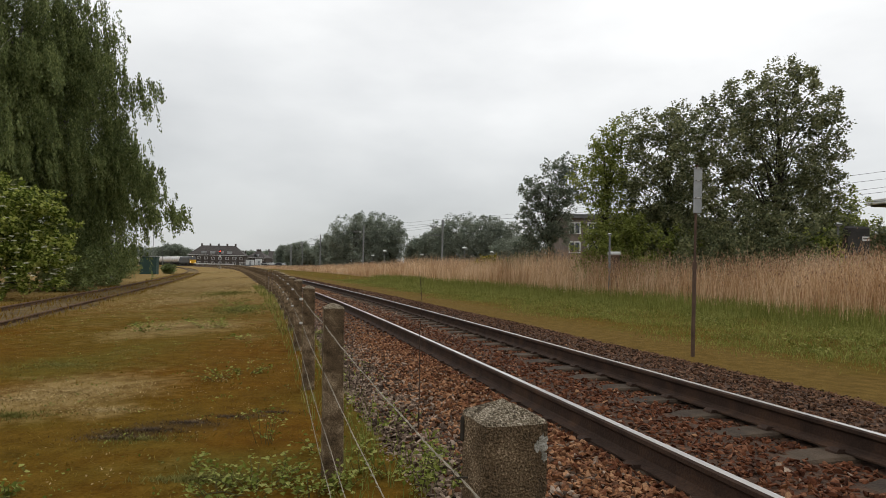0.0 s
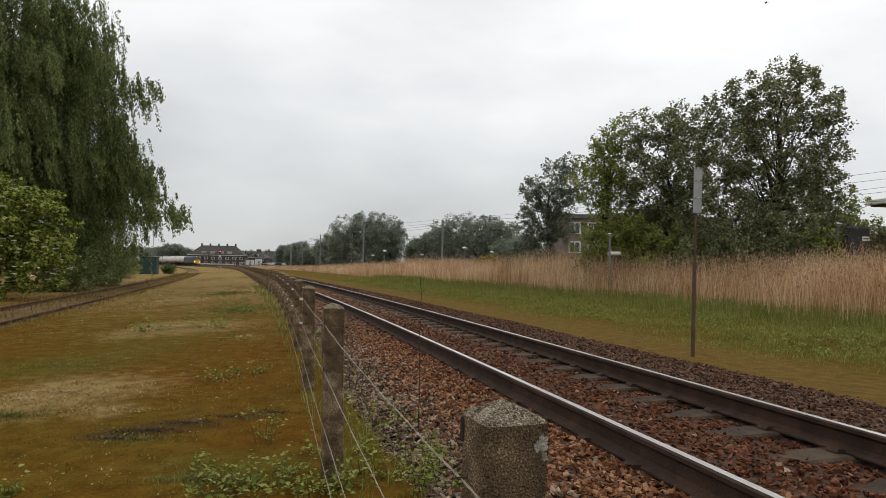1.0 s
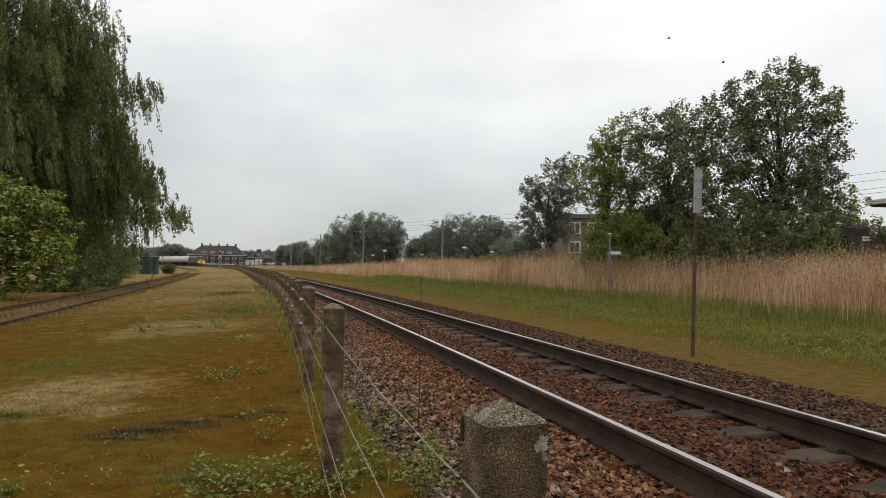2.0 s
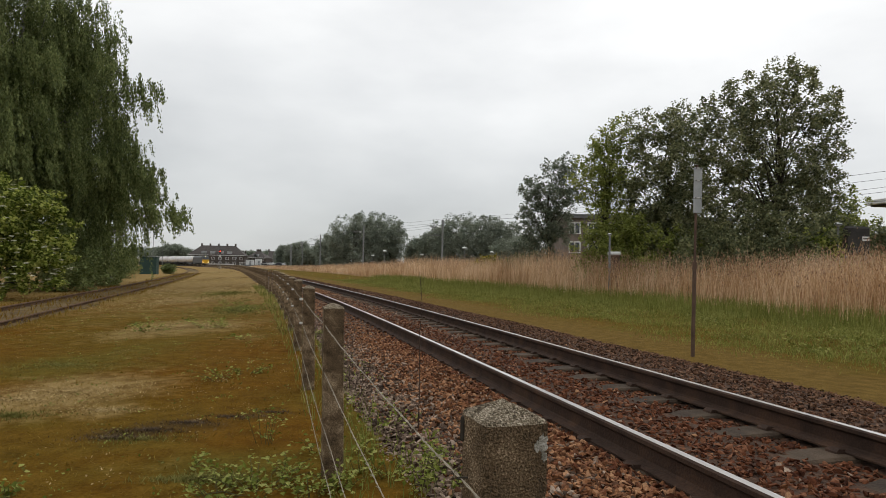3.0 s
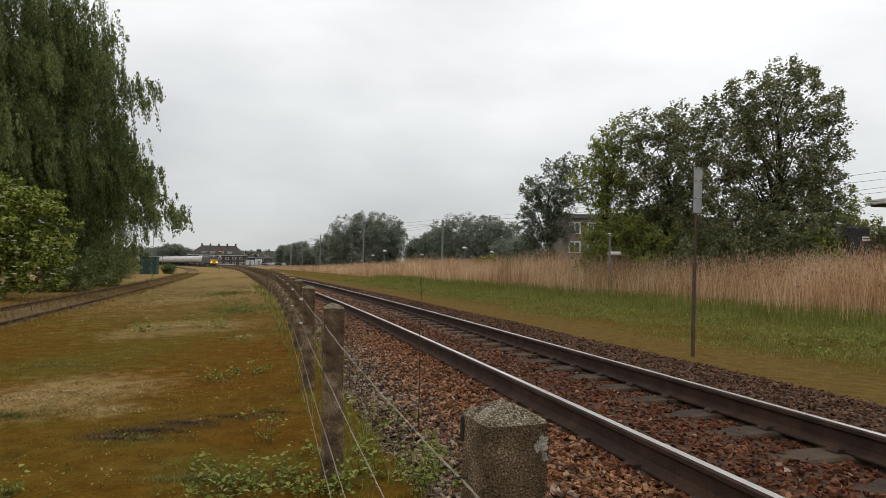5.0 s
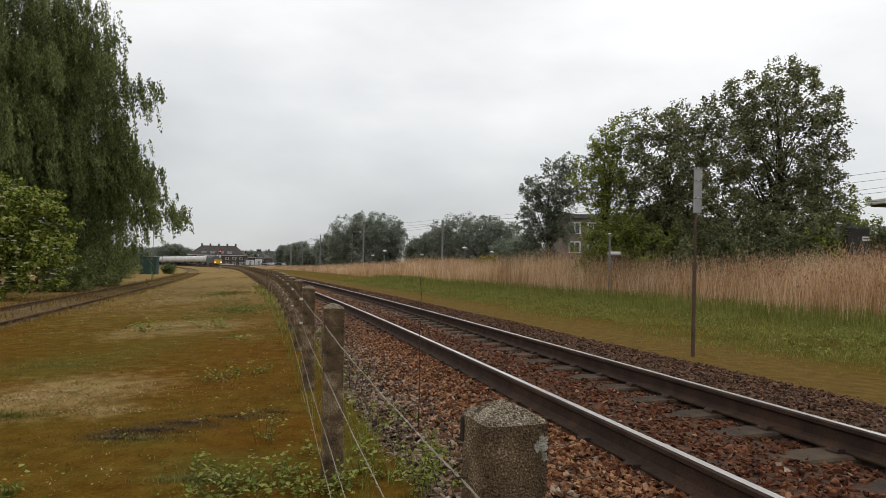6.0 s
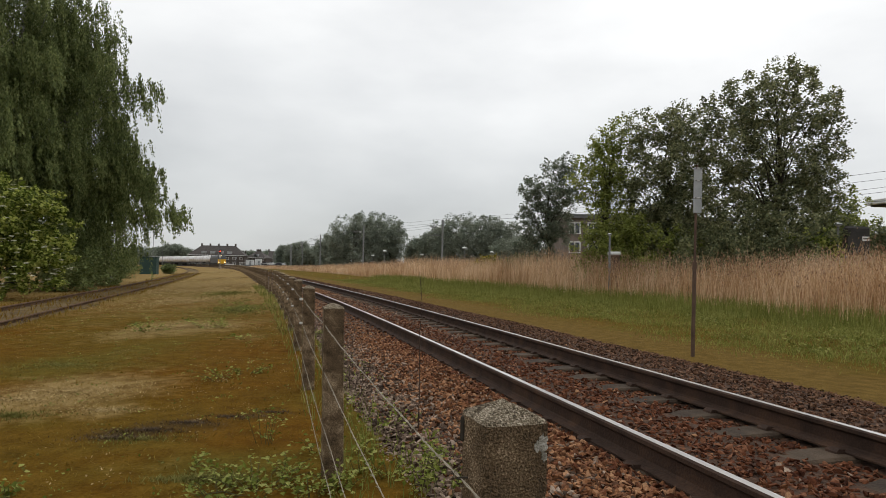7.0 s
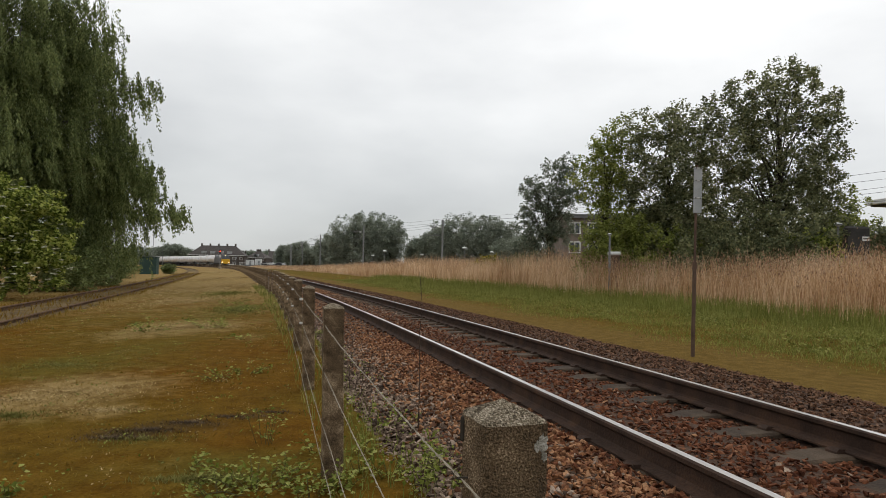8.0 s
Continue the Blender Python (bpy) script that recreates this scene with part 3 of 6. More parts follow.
def near_post(h=1.066, w=0.1145):
    """The post beside the camera: chipped edges, pitted faces and a worn pyramid top."""
    r, n, per = w / 2, 14, 56
    ring = []
    for side in range(4):
        for q in range(n):
            u = -1 + 2 * q / n
            ring.append([(u, -1), (1, u), (-u, 1), (-1, -u)][side])
    rim = h - 0.030
    levels = [-0.25, 0.0, 0.3] + [0.45 + (rim - 0.45) * q / 60 for q in range(61)]
    vs, fs = [], []
    for z in levels:
        for u, v in ring:
            corner = max(0.0, abs(u * v) - 0.72) / 0.28
            chip = corner * (0.0035 + max(0.0, rough(u, v, z, 26, 0.010) + rough(u * 3, v * 3, z, 60, 0.004)))
            k = r * (1.02 - 0.02 * max(0, z)) - chip * 0.8 + rough(u * 0.06, v * 0.06, z, 60, 0.0012) + rough(u * 0.06, v * 0.06, z, 170, 0.0009)
            vs.append((u * k, v * k, z))
    for q in range(len(levels) - 1):
        fs += [(q * per + i, q * per + (i + 1) % per, (q + 1) * per + (i + 1) % per, (q + 1) * per + i) for i in range(per)]
    body = Shape().add(vs, fs)
    tv, tf = [(x, y, z) for x, y, z in vs[-per:]], []
    steps = 12
    for q in range(1, steps + 1):
        t = 1 - q / steps
        for u, v in ring:
            k = r * max(t, 0.02) * 1.0
            z = rim + 0.032 * (1 - t) ** 0.85 + rough(u * k, v * k, 0.3, 55, 0.0035) + rough(u * k, v * k, 0.7, 160, 0.0022) * min(1, q / 2)
            tv.append((u * k - 0.004 * (1 - t), v * k, z))
    for q in range(steps):
        tf += [(q * per + i, q * per + (i + 1) % per, (q + 1) * per + (i + 1) % per, (q + 1) * per + i) for i in range(per)]
    tf.append(tuple(range(steps * per, (steps + 1) * per)))
    return body, Shape().add(tv, tf)


def build_fence():
    fence = thing("wire_fence", "fence of weathered concrete posts with sagging wires along the track", "fence")
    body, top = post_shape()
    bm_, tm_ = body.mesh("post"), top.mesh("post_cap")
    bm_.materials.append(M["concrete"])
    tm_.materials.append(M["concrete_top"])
    first = [(sh.mesh(nm), mt) for sh, nm, mt in zip(near_post(), ("post", "post_cap"), (M["concrete"], M["concrete_top"]))]
    for me, mt in first:
        me.materials.append(mt)
    knob = Shape().tube([(0, 0, -0.02), (0, 0, -0.012), (0, 0, 0.012), (0, 0, 0.02)], [0.006, 0.0105, 0.0105, 0.006], 8).mesh("insulator")
    knob.materials.append(M["porcelain"])
    for i, s in enumerate(POSTS):
        x, y = along(s, fence_off(s))
        p = new("post", bm_ if i else first[0][0])
        p.parent = fence
        lean = (0, 0) if i == 0 else (random.uniform(-1.2, 1.2), random.uniform(-1.2, 1.2))
        p.matrix_basis = pose(float(x), float(y), random.uniform(-0.01, 0.01) if i else 0.0, lean[0], lean[1], heading(s) + (3.5 if i == 0 else random.uniform(-4, 4)))
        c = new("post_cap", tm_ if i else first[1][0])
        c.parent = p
        c["label"] = "paler, speckled concrete post top"
        if i == 0:
            n = 26
            for cx, cz, ax, az in ((0.0455, 1.004, 0.009, 0.017), (0.034, 1.000, 0.006, 0.009), (0.0475, 0.982, 0.0055, 0.008)):
                rim = [(min(0.0545, cx + ax * random.uniform(0.62, 1.15) * math.cos(a)), cz + az * random.uniform(0.62, 1.15) * math.sin(a)) for a in [2 * math.pi * q / n for q in range(n)]]
                patch = Shape().add([(x, -0.0588, z) for x, z in rim] + [(x, -0.0555, z) for x, z in rim], [tuple(range(n)), tuple(range(2 * n - 1, n - 1, -1))] + [(q, n + q, n + (q + 1) % n, (q + 1) % n) for q in range(n)])
                part("lichen", patch, M["lichen"], p, "white crust of lichen")["kind"] = "stuff"
            part("staple", Shape().box((-0.0595, 0.040, 1.012), (0.008, 0.008, 0.045), bevel=0.003), M["bark"], p, "rusty iron strip")
            part("wire_loop", Shape().tube([(-0.058, 0.035, 0.925), (-0.072, 0.03, 0.93), (-0.072, 0.02, 0.935), (-0.058, 0.015, 0.935)], 0.0018, 5), M["bark"], p, "rusty iron staple")
        if 1 < i < 8:
            for hgt in WIRE_H[:2]:
                k = new("insulator", knob)
                k.parent = p
                k.matrix_basis = pose(-0.078, random.uniform(-0.03, 0.03), hgt + random.uniform(-0.02, 0.02), 0, 90, 0)
    for w, hgt in enumerate(WIRE_H):
        pts = []
        for i in range(len(POSTS) - 1):
            a, b = POSTS[i], POSTS[i + 1]
            n = 10 if i < 6 else 3
            for q in range(n):
                t = q / n
                s = a + (b - a) * t
                sag = -0.018 * 4 * t * (1 - t) * (1 + 0.3 * math.sin(i + w))
                x, y = along(s, fence_off(s) - 0.068 + 0.003 * math.sin(i * 2.3 + w))
                pts.append((float(x), float(y), hgt + sag + 0.003 * math.sin(i * 1.7 + w * 2)))
        a = along(-1.5, -2.643)
        pts = [(float(a[0]), float(a[1]), hgt - 0.03)] + pts
        strand = Shape()
        near = [Vector(p) for p in pts[:42]]
        strand.tube(pts[41:], 0.0019, 5)
        twist = [[], []]
        turn = 0.0
        for a, b in zip(near, near[1:]):
            m = max(2, int((b - a).length / 0.012))
            for q in range(m):
                turn += 0.62
                o = Vector((math.cos(turn), 0, math.sin(turn))) * 0.0013
                wob = Vector((0, 0, 0.0015 * math.sin(turn * 0.21)))
                twist[0].append(a.lerp(b, q / m) + o + wob)
                twist[1].append(a.lerp(b, q / m) - o + wob)
        for line in twist:
            strand.tube(line, 0.00125, 4)
        for q in range(95):
            s = 0.4 + 0.115 * q
            t = (s - POSTS[0]) / 2.95
            t -= math.floor(t)
            x, y = along(s, fence_off(s) - 0.068)
            z = hgt - 0.018 * 4 * t * (1 - t) * (1 + 0.3 * math.sin(math.floor((s - POSTS[0]) / 2.95) + w)) + 0.003 * math.sin(math.floor((s - POSTS[0]) / 2.95) * 1.7 + w * 2)
            a = random.uniform(0, 3.14)
            dx, dz = 0.009 * math.cos(a), 0.009 * math.sin(a)
            strand.tube([(float(x) - dx, float(y) + 0.003, z - dz), (float(x) + dx, float(y) - 0.003, z + dz)], 0.0013, 4)
        part("wire", strand, M["wire"], fence, "thin galvanised barbed wire")


build_fence()


# ---- sign post beside the track ----
def build_sign():
    x, y = 3.822, 9.70
    sp = thing("sign_post", "brown steel post carrying grey metal plates seen from behind", "sign", (x, y, -0.02), 15)
    sp.matrix_basis = pose(x, y, -0.02, 0, 1.0, 12)
    part("pole", Shape().tube([(0, 0, -0.2), (0, 0, 1.42)], [0.030, 0.030], 10), M["post_steel"], sp)
    part("upper_pole", Shape().tube([(0, 0, 1.42), (0, 0, 2.95)], [0.019, 0.019], 10), M["post_steel"], sp)
    part("sleeve", Shape().tube([(0, 0, 1.36), (0, 0, 1.46)], [0.035, 0.033], 10), M["post_steel"], sp)
    for z, h in ((2.815, 0.18), (2.585, 0.265), (2.33, 0.235)):
        pl = part("plate", Shape().box((0.005, -0.03, z), (0.145, 0.006, h), bevel=0.002), M["plate_grey"], sp, "grey metal sign plate")
        br = part("bracket", Shape().box((0.005, -0.037, z + h / 2 - 0.005), (0.14, 0.008, 0.022), bevel=0.002), M["plate_pale"], pl, "pale metal strip")
        for bx in (-0.035, 0.045):
            part("bolt", Shape().tube([(bx, -0.038, z + h / 2 - 0.005), (bx, -0.050, z + h / 2 - 0.005)], 0.009, 6), M["plate_dark"], br)


build_sign()


# ---- trees and plants ----
def leaf_cloud(name, centres, size, rng, hang=False):
    """Small leaves, one at each centre; hanging ones point down, the others face the sky more than not."""
    n = len(centres)
    d = rng.normal(size=(n, 3))
    if hang:
        d = d * 0.35 + np.array([0, 0, -1.0])
        face = rng.normal(size=(n, 3))
    else:
        d[:, 2] = d[:, 2] * 0.6 - 0.25
        face = rng.normal(size=(n, 3)) * 0.75 + np.array([0, 0, 1.0])
    d /= np.linalg.norm(d, axis=1)[:, None]
    w = np.cross(d, face)
    w /= np.linalg.norm(w, axis=1)[:, None]
    l = (size * rng.uniform(0.6, 1.35, n))[:, None]
    c = np.asarray(centres)
    wide = 0.26 if hang else 0.36
    v = np.stack([c - d * l * 0.55, c + w * l * wide, c + d * l * 0.55, c - w * l * wide], 1).reshape(-1, 3)
    return raw_mesh(name, v, np.arange(4 * n).reshape(-1, 4))


def tuft_points(blobs, tufts, per, reach, spread, rng, wind=(0.3, 0.0, 0.15)):
    """Leaf places along short twigs that point outwards and with the wind."""
    b = np.array([q if len(q) == 6 else (*q[:3], q[3], q[3] * 1.15, q[3]) for q in blobs], float)
    area = (b[:, 3] * b[:, 5]) ** 0.9
    b = b[rng.choice(len(b), tufts, p=area / area.sum())]
    d = rng.normal(size=(tufts, 3))
    d /= np.linalg.norm(d, axis=1)[:, None]
    c = b[:, :3] + d * (rng.random(tufts) ** 0.45)[:, None] * b[:, 3:6]
    way = d + np.array(wind) + rng.normal(size=(tufts, 3)) * 0.5
    way /= np.linalg.norm(way, axis=1)[:, None]
    own = np.repeat(np.arange(tufts), per)
    ln = reach * rng.uniform(0.5, 1.25, tufts)
    t = rng.random(tufts * per)
    off = np.clip(rng.normal(size=(tufts * per, 3)), -1.7, 1.7) * spread * (1.1 - 0.6 * t)[:, None]
    return c, c[own] + way[own] * (t * ln[own])[:, None] + off


def curtain_points(blobs, boughs, strands, per, drop, rng):
    """Leaf places on thin twigs that hang from arched boughs."""
    b = np.array(blobs, float)
    size = np.sqrt(b[:, 3] * b[:, 4] * b[:, 5])
    b = b[rng.choice(len(b), boughs, p=size / size.sum())]
    d = rng.normal(size=(boughs, 3))
    d /= np.linalg.norm(d, axis=1)[:, None]
    c = b[:, :3] + d * (rng.random(boughs) ** 0.4)[:, None] * b[:, 3:6]
    arm = np.clip(0.8 * b[:, 3], 0.8, 1.7)
    out = d[:, :2] + rng.normal(size=(boughs, 2)) * 0.4 + np.array([0.35, 0])
    out /= np.linalg.norm(out, axis=1)[:, None]
    k = np.repeat(np.arange(boughs), strands)
    # the outermost boughs are thin
    k = k[(b[k, 3] > 1) | (rng.random(len(k)) < 0.5)]
    u = rng.random(len(k))
    top = c[k] + rng.normal(size=(len(k), 3)) * np.array([0.24, 0.3, 0.2])
    top[:, :2] += out[k] * (u * arm[k])[:, None]
    top[:, 2] += arm[k] * (0.45 * u - 0.75 * u * u)
    ln = drop * rng.uniform(0.25, 1.2, len(k)) * np.clip(arm[k] / 1.4, 0.5, 1.0)
    own = np.repeat(np.arange(len(k)), per)
    t = rng.random(len(own))
    p = top[own] + rng.normal(size=(len(own), 3)) * 0.055
    p[:, 2] -= t * ln[own]
    p[:, 0] += 0.16 * t * t * ln[own]
    return c, p


def clump_points(blobs, clumps, per, spread, rng, shell=0.55):
    """Leaf places: clumps inside ellipsoids."""
    vol = np.array([b[3] * b[4] * b[5] for b in blobs]) ** 0.7
    pick = rng.choice(len(blobs), clumps, p=vol / vol.sum())
    d = rng.normal(size=(clumps, 3))
    d /= np.linalg.norm(d, axis=1)[:, None]
    r = (shell + (1 - shell) * rng.random(clumps)) ** 0.8
    r *= rng.uniform(0.82, 1.1, clumps)
    b = np.array(blobs)[pick]
    c = b[:, :3] + d * r[:, None] * b[:, 3:6]
    own = np.repeat(np.arange(clumps), per)
    sp = spread * rng.uniform(0.6, 1.5, clumps)
    p = c[own] + rng.normal(size=(clumps * per, 3)) * sp[own][:, None] * np.array([1, 1, 0.7])
    return c, p


def tree(name, label, at, height, trunk, blobs, clumps, per, spread, leaf, mat, seed, bark="bark", limbs=34, strand=0.0, category="tree",
         shell=0.45, group="", stems=1, lowest=0.22, thick=1.0, reach=0.0, strands=0):
    rng = np.random.default_rng(seed)
    t = thing(name, label, category, at, 0, group)
    if reach:
        c, p = tuft_points(blobs, clumps, per, reach, spread, rng)
    elif strands:
        c, p = curtain_points(blobs, clumps, strands, per, strand, rng)
    else:
        c, p = clump_points(blobs, clumps, per, spread, rng, shell)
    p[:, 2] = np.maximum(p[:, 2], 0.06)
    wood, limb = Shape(), Shape()
    for k in range(stems):
        ox, oy = (0, 0) if stems == 1 else (rng.normal() * height * 0.05, rng.normal() * height * 0.05)
        pts = [(ox * q * 3 + rng.normal() * 0.02 * height * q, oy * q * 3 + rng.normal() * 0.02 * height * q, -0.15 + q * height * 0.9) for q in np.linspace(0, 1, 7)]
        wood.tube(pts, [trunk * (1.25 if q == 0 else 1 - 0.86 * q / 6) for q in range(7)], 8)
        tips = c[rng.choice(len(c), min(limbs // stems, len(c)), replace=False)]
        for e in tips:
            z0 = min(height * 0.8, max(height * lowest * 0.6, e[2] * rng.uniform(0.45, 0.8)))
            q = (z0 + 0.15) / (height * 0.9)
            i = min(5, int(q * 6))
            f = q * 6 - i
            a = Vector(pts[i]).lerp(Vector(pts[i + 1]), min(1, f))
            e = Vector(e)
            m1 = a.lerp(e, 0.35) + Vector((0, 0, 0.06 * height * rng.random()))
            m2 = a.lerp(e, 0.7) + Vector((rng.normal() * 0.1, rng.normal() * 0.1, 0.05 * height * rng.random()))
            r0 = trunk * 0.42 * (1 - 0.7 * min(1, q)) * thick
            limb.tube([a, m1, m2, e], [r0, r0 * 0.65, r0 * 0.38, 0.008], 5)
    part("trunk", wood, M[bark], t, "", smooth=True)
    part("branch", limb, M[bark], t, "thin dark branches", smooth=True)["kind"] = "stuff"
    put("crown", leaf_cloud("crown", p, leaf, rng, hang=strand > 0), M[mat], t)
    return t


def px_place(x, d):
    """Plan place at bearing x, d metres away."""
    return ((x - 784) / 1124.8 * d, d)


def standing(x, y):
    return (float(x), float(y), float(ground_z(x, y)))


def build_trees():
    # tall dark tree over the reeds
    x, y = px_place(1375, 33)
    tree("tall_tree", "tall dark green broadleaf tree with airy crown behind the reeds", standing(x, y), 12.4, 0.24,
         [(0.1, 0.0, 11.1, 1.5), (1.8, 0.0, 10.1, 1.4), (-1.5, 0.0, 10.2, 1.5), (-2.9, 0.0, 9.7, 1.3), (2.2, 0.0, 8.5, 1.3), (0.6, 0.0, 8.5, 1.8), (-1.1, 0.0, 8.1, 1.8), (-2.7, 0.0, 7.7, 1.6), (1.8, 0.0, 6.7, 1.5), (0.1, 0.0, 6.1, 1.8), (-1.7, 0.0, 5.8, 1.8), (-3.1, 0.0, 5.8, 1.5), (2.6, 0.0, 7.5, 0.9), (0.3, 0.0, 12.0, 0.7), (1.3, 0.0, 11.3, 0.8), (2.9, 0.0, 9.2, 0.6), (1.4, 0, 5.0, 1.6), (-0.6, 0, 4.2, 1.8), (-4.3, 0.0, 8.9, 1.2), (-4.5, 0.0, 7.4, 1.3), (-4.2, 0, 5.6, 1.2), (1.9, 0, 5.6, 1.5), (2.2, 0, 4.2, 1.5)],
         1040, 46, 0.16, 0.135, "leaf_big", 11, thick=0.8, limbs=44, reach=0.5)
    x, y = px_place(1180, 36)
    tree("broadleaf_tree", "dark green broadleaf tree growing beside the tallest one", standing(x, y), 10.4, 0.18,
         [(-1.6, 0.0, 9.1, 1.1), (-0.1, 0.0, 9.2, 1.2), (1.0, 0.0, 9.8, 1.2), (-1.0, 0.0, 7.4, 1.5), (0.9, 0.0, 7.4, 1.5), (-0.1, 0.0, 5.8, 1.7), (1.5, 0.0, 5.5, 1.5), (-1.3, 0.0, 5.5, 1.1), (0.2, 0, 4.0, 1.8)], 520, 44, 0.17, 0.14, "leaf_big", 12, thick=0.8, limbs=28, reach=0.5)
    x, y = px_place(1075, 38)
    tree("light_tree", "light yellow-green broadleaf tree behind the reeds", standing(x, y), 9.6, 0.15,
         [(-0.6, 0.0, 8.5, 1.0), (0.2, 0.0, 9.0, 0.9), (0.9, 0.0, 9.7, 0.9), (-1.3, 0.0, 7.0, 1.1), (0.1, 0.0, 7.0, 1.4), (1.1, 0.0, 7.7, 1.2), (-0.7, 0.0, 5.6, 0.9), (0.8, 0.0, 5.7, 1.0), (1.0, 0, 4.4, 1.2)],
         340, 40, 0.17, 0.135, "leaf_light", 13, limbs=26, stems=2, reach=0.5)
    x, y = px_place(972, 46)
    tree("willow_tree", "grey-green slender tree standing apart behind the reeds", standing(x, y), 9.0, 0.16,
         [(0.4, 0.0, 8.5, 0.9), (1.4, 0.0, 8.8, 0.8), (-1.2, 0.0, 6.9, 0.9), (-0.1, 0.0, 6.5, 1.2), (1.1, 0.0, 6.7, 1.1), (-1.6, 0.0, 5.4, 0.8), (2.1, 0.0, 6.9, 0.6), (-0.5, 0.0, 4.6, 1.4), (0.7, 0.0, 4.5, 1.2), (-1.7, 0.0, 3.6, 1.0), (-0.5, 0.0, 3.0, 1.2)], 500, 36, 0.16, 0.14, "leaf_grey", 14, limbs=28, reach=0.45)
    # understorey behind the reeds
    for i, (px, d, h, w, m, sd) in enumerate([(1082, 36.4, 5.2, 1.8, "leaf_light", 21), (1185, 34, 2.9, 2.0, "leaf_big", 22), (1270, 31, 3.4, 2.2, "leaf_big", 23),
                                              (1360, 30, 3.0, 2.2, "leaf_big", 24), (1440, 31, 3.4, 1.9, "leaf_shrub", 25), (1490, 33, 5.7, 1.5, "leaf_light", 26),
                                              (1560, 36, 3.6, 1.4, "leaf_shrub", 27), (1130, 36, 2.6, 1.7, "leaf_shrub", 28), (940, 50, 2.6, 2.2, "leaf_big", 29), (1128, 35, 4.2, 1.9, "leaf_light", 30), (1165, 36, 5.0, 2.4, "leaf_big", 32), (1230, 34, 4.9, 2.4, "leaf_big", 33), (1310, 32, 5.0, 2.6, "leaf_big", 34), (1405, 31, 4.8, 2.4, "leaf_big", 35), (1535, 40, 4.4, 2.0, "leaf_big", 36), (1462, 32, 3.9, 1.9, "leaf_big", 37), (1535, 33, 3.2, 1.6, "leaf_big", 38), (1195, 33, 3.4, 2.0, "leaf_light", 39), (1500, 31.5, 3.5, 1.6, "leaf_big", 71), (1552, 31.5, 3.7, 1.7, "leaf_big", 72), (1600, 31.5, 3.8, 1.8, "leaf_big", 73), (1455, 34, 4.6, 1.8, "leaf_light", 74)]):
        x, y = px_place(px, d)
        tree("bush", "green bush at the back of the reeds", standing(x, y), h * 0.8, 0.05, [(0, 0, h * 0.62, w, w, h * 0.38), (-w * 0.5, 0, h * 0.35, w * 0.7, w * 0.7, h * 0.33),
             (w * 0.5, 0.2, h * 0.38, w * 0.7, w * 0.7, h * 0.36)], 330, 46, 0.17, 0.13, m, sd, limbs=16, stems=2, category="bush", group="bushes behind the reeds", reach=0.4)
    x, y = px_place(862, 62)
    tree("gorse_bush", "yellow flowering bush above the reeds", standing(x, y), 2.2, 0.04, [(0, 0, 1.7, 1.7, 1.4, 0.9), (1.2, 0, 1.3, 1.2, 1.2, 0.8)], 90, 40, 0.22, 0.2, "gorse", 31, limbs=8, category="bush")
    # weeping birches on the other side
    tree("weeping_birch", "tall weeping birch with hanging dark foliage beside the siding", standing(-22.6, 33.5), 21, 0.28,
         [(-0.7, 0, 16.4, 3.2, 4, 5.0), (-0.2, -1, 11.4, 4.4, 4.4, 4.0), (0.2, -0.5, 7.6, 4.4, 4.2, 3.2), (0.2, 0, 5.4, 3.8, 3.6, 2.4), (-2.5, 0, 12, 5, 4.5, 6),
          (2.4, 0, 13.4, 1.6, 2, 1.6), (3.0, 0, 11.2, 1.8, 2, 1.6), (3.3, 0, 8.8, 1.9, 2, 1.6), (3.6, 0, 6.6, 2.0, 2, 1.6), (3.0, 0, 4.6, 1.8, 2, 1.4), (2.4, -0.5, 3.0, 1.8, 2, 1.0),
          (3.9, 0, 15.2, 0.5, 0.5, 0.4), (4.3, 0, 14.0, 0.5, 0.6, 0.5), (4.7, 0, 12.9, 0.5, 0.5, 0.4), (5.7, 0, 11.7, 0.5, 0.5, 0.3), (6.3, 0, 11.0, 0.5, 0.5, 0.3), (5.7, 0, 10.2, 0.6, 0.7, 0.5),
          (5.2, 0, 8.8, 0.6, 0.7, 0.5), (5.8, 0, 7.4, 0.6, 0.7, 0.5), (6.4, 0, 6.2, 0.6, 0.7, 0.5), (7.0, 0, 5.0, 0.5, 0.5, 0.3), (7.6, 0, 4.4, 0.4, 0.5, 0.25), (6.2, 0, 4.2, 0.6, 0.7, 0.4)],
         430, 50, 0.0, 0.12, "leaf_birch", 41, "birch_bark", 60, 2.0, strands=18)
    tree("weeping_birch", "tall dark weeping birch standing close to its neighbour", standing(-22.5, 27.0), 19, 0.26,
         [(-1, 0, 14, 4.2, 4, 5.5), (0, 0, 9, 4.6, 4.4, 4.5), (-1, 0, 5.2, 4.6, 4.4, 3.0)], 250, 56, 0.0, 0.13, "leaf_birch", 42, "birch_bark", 40, 1.9, strands=14)
    tree("young_birch", "slender birch with thin hanging twigs at the wood's edge", standing(-20.9, 40.0), 8.6, 0.12,
         [(1.6, 0, 6.0, 1.6, 1.6, 1.4), (3.2, 0, 4.6, 1.4, 1.3, 0.5), (-0.4, 0, 3.2, 1.8, 1.8, 2.0)], 34, 50, 0.0, 0.12, "leaf_birch", 43, "birch_bark", 30, 1.2, strands=9)
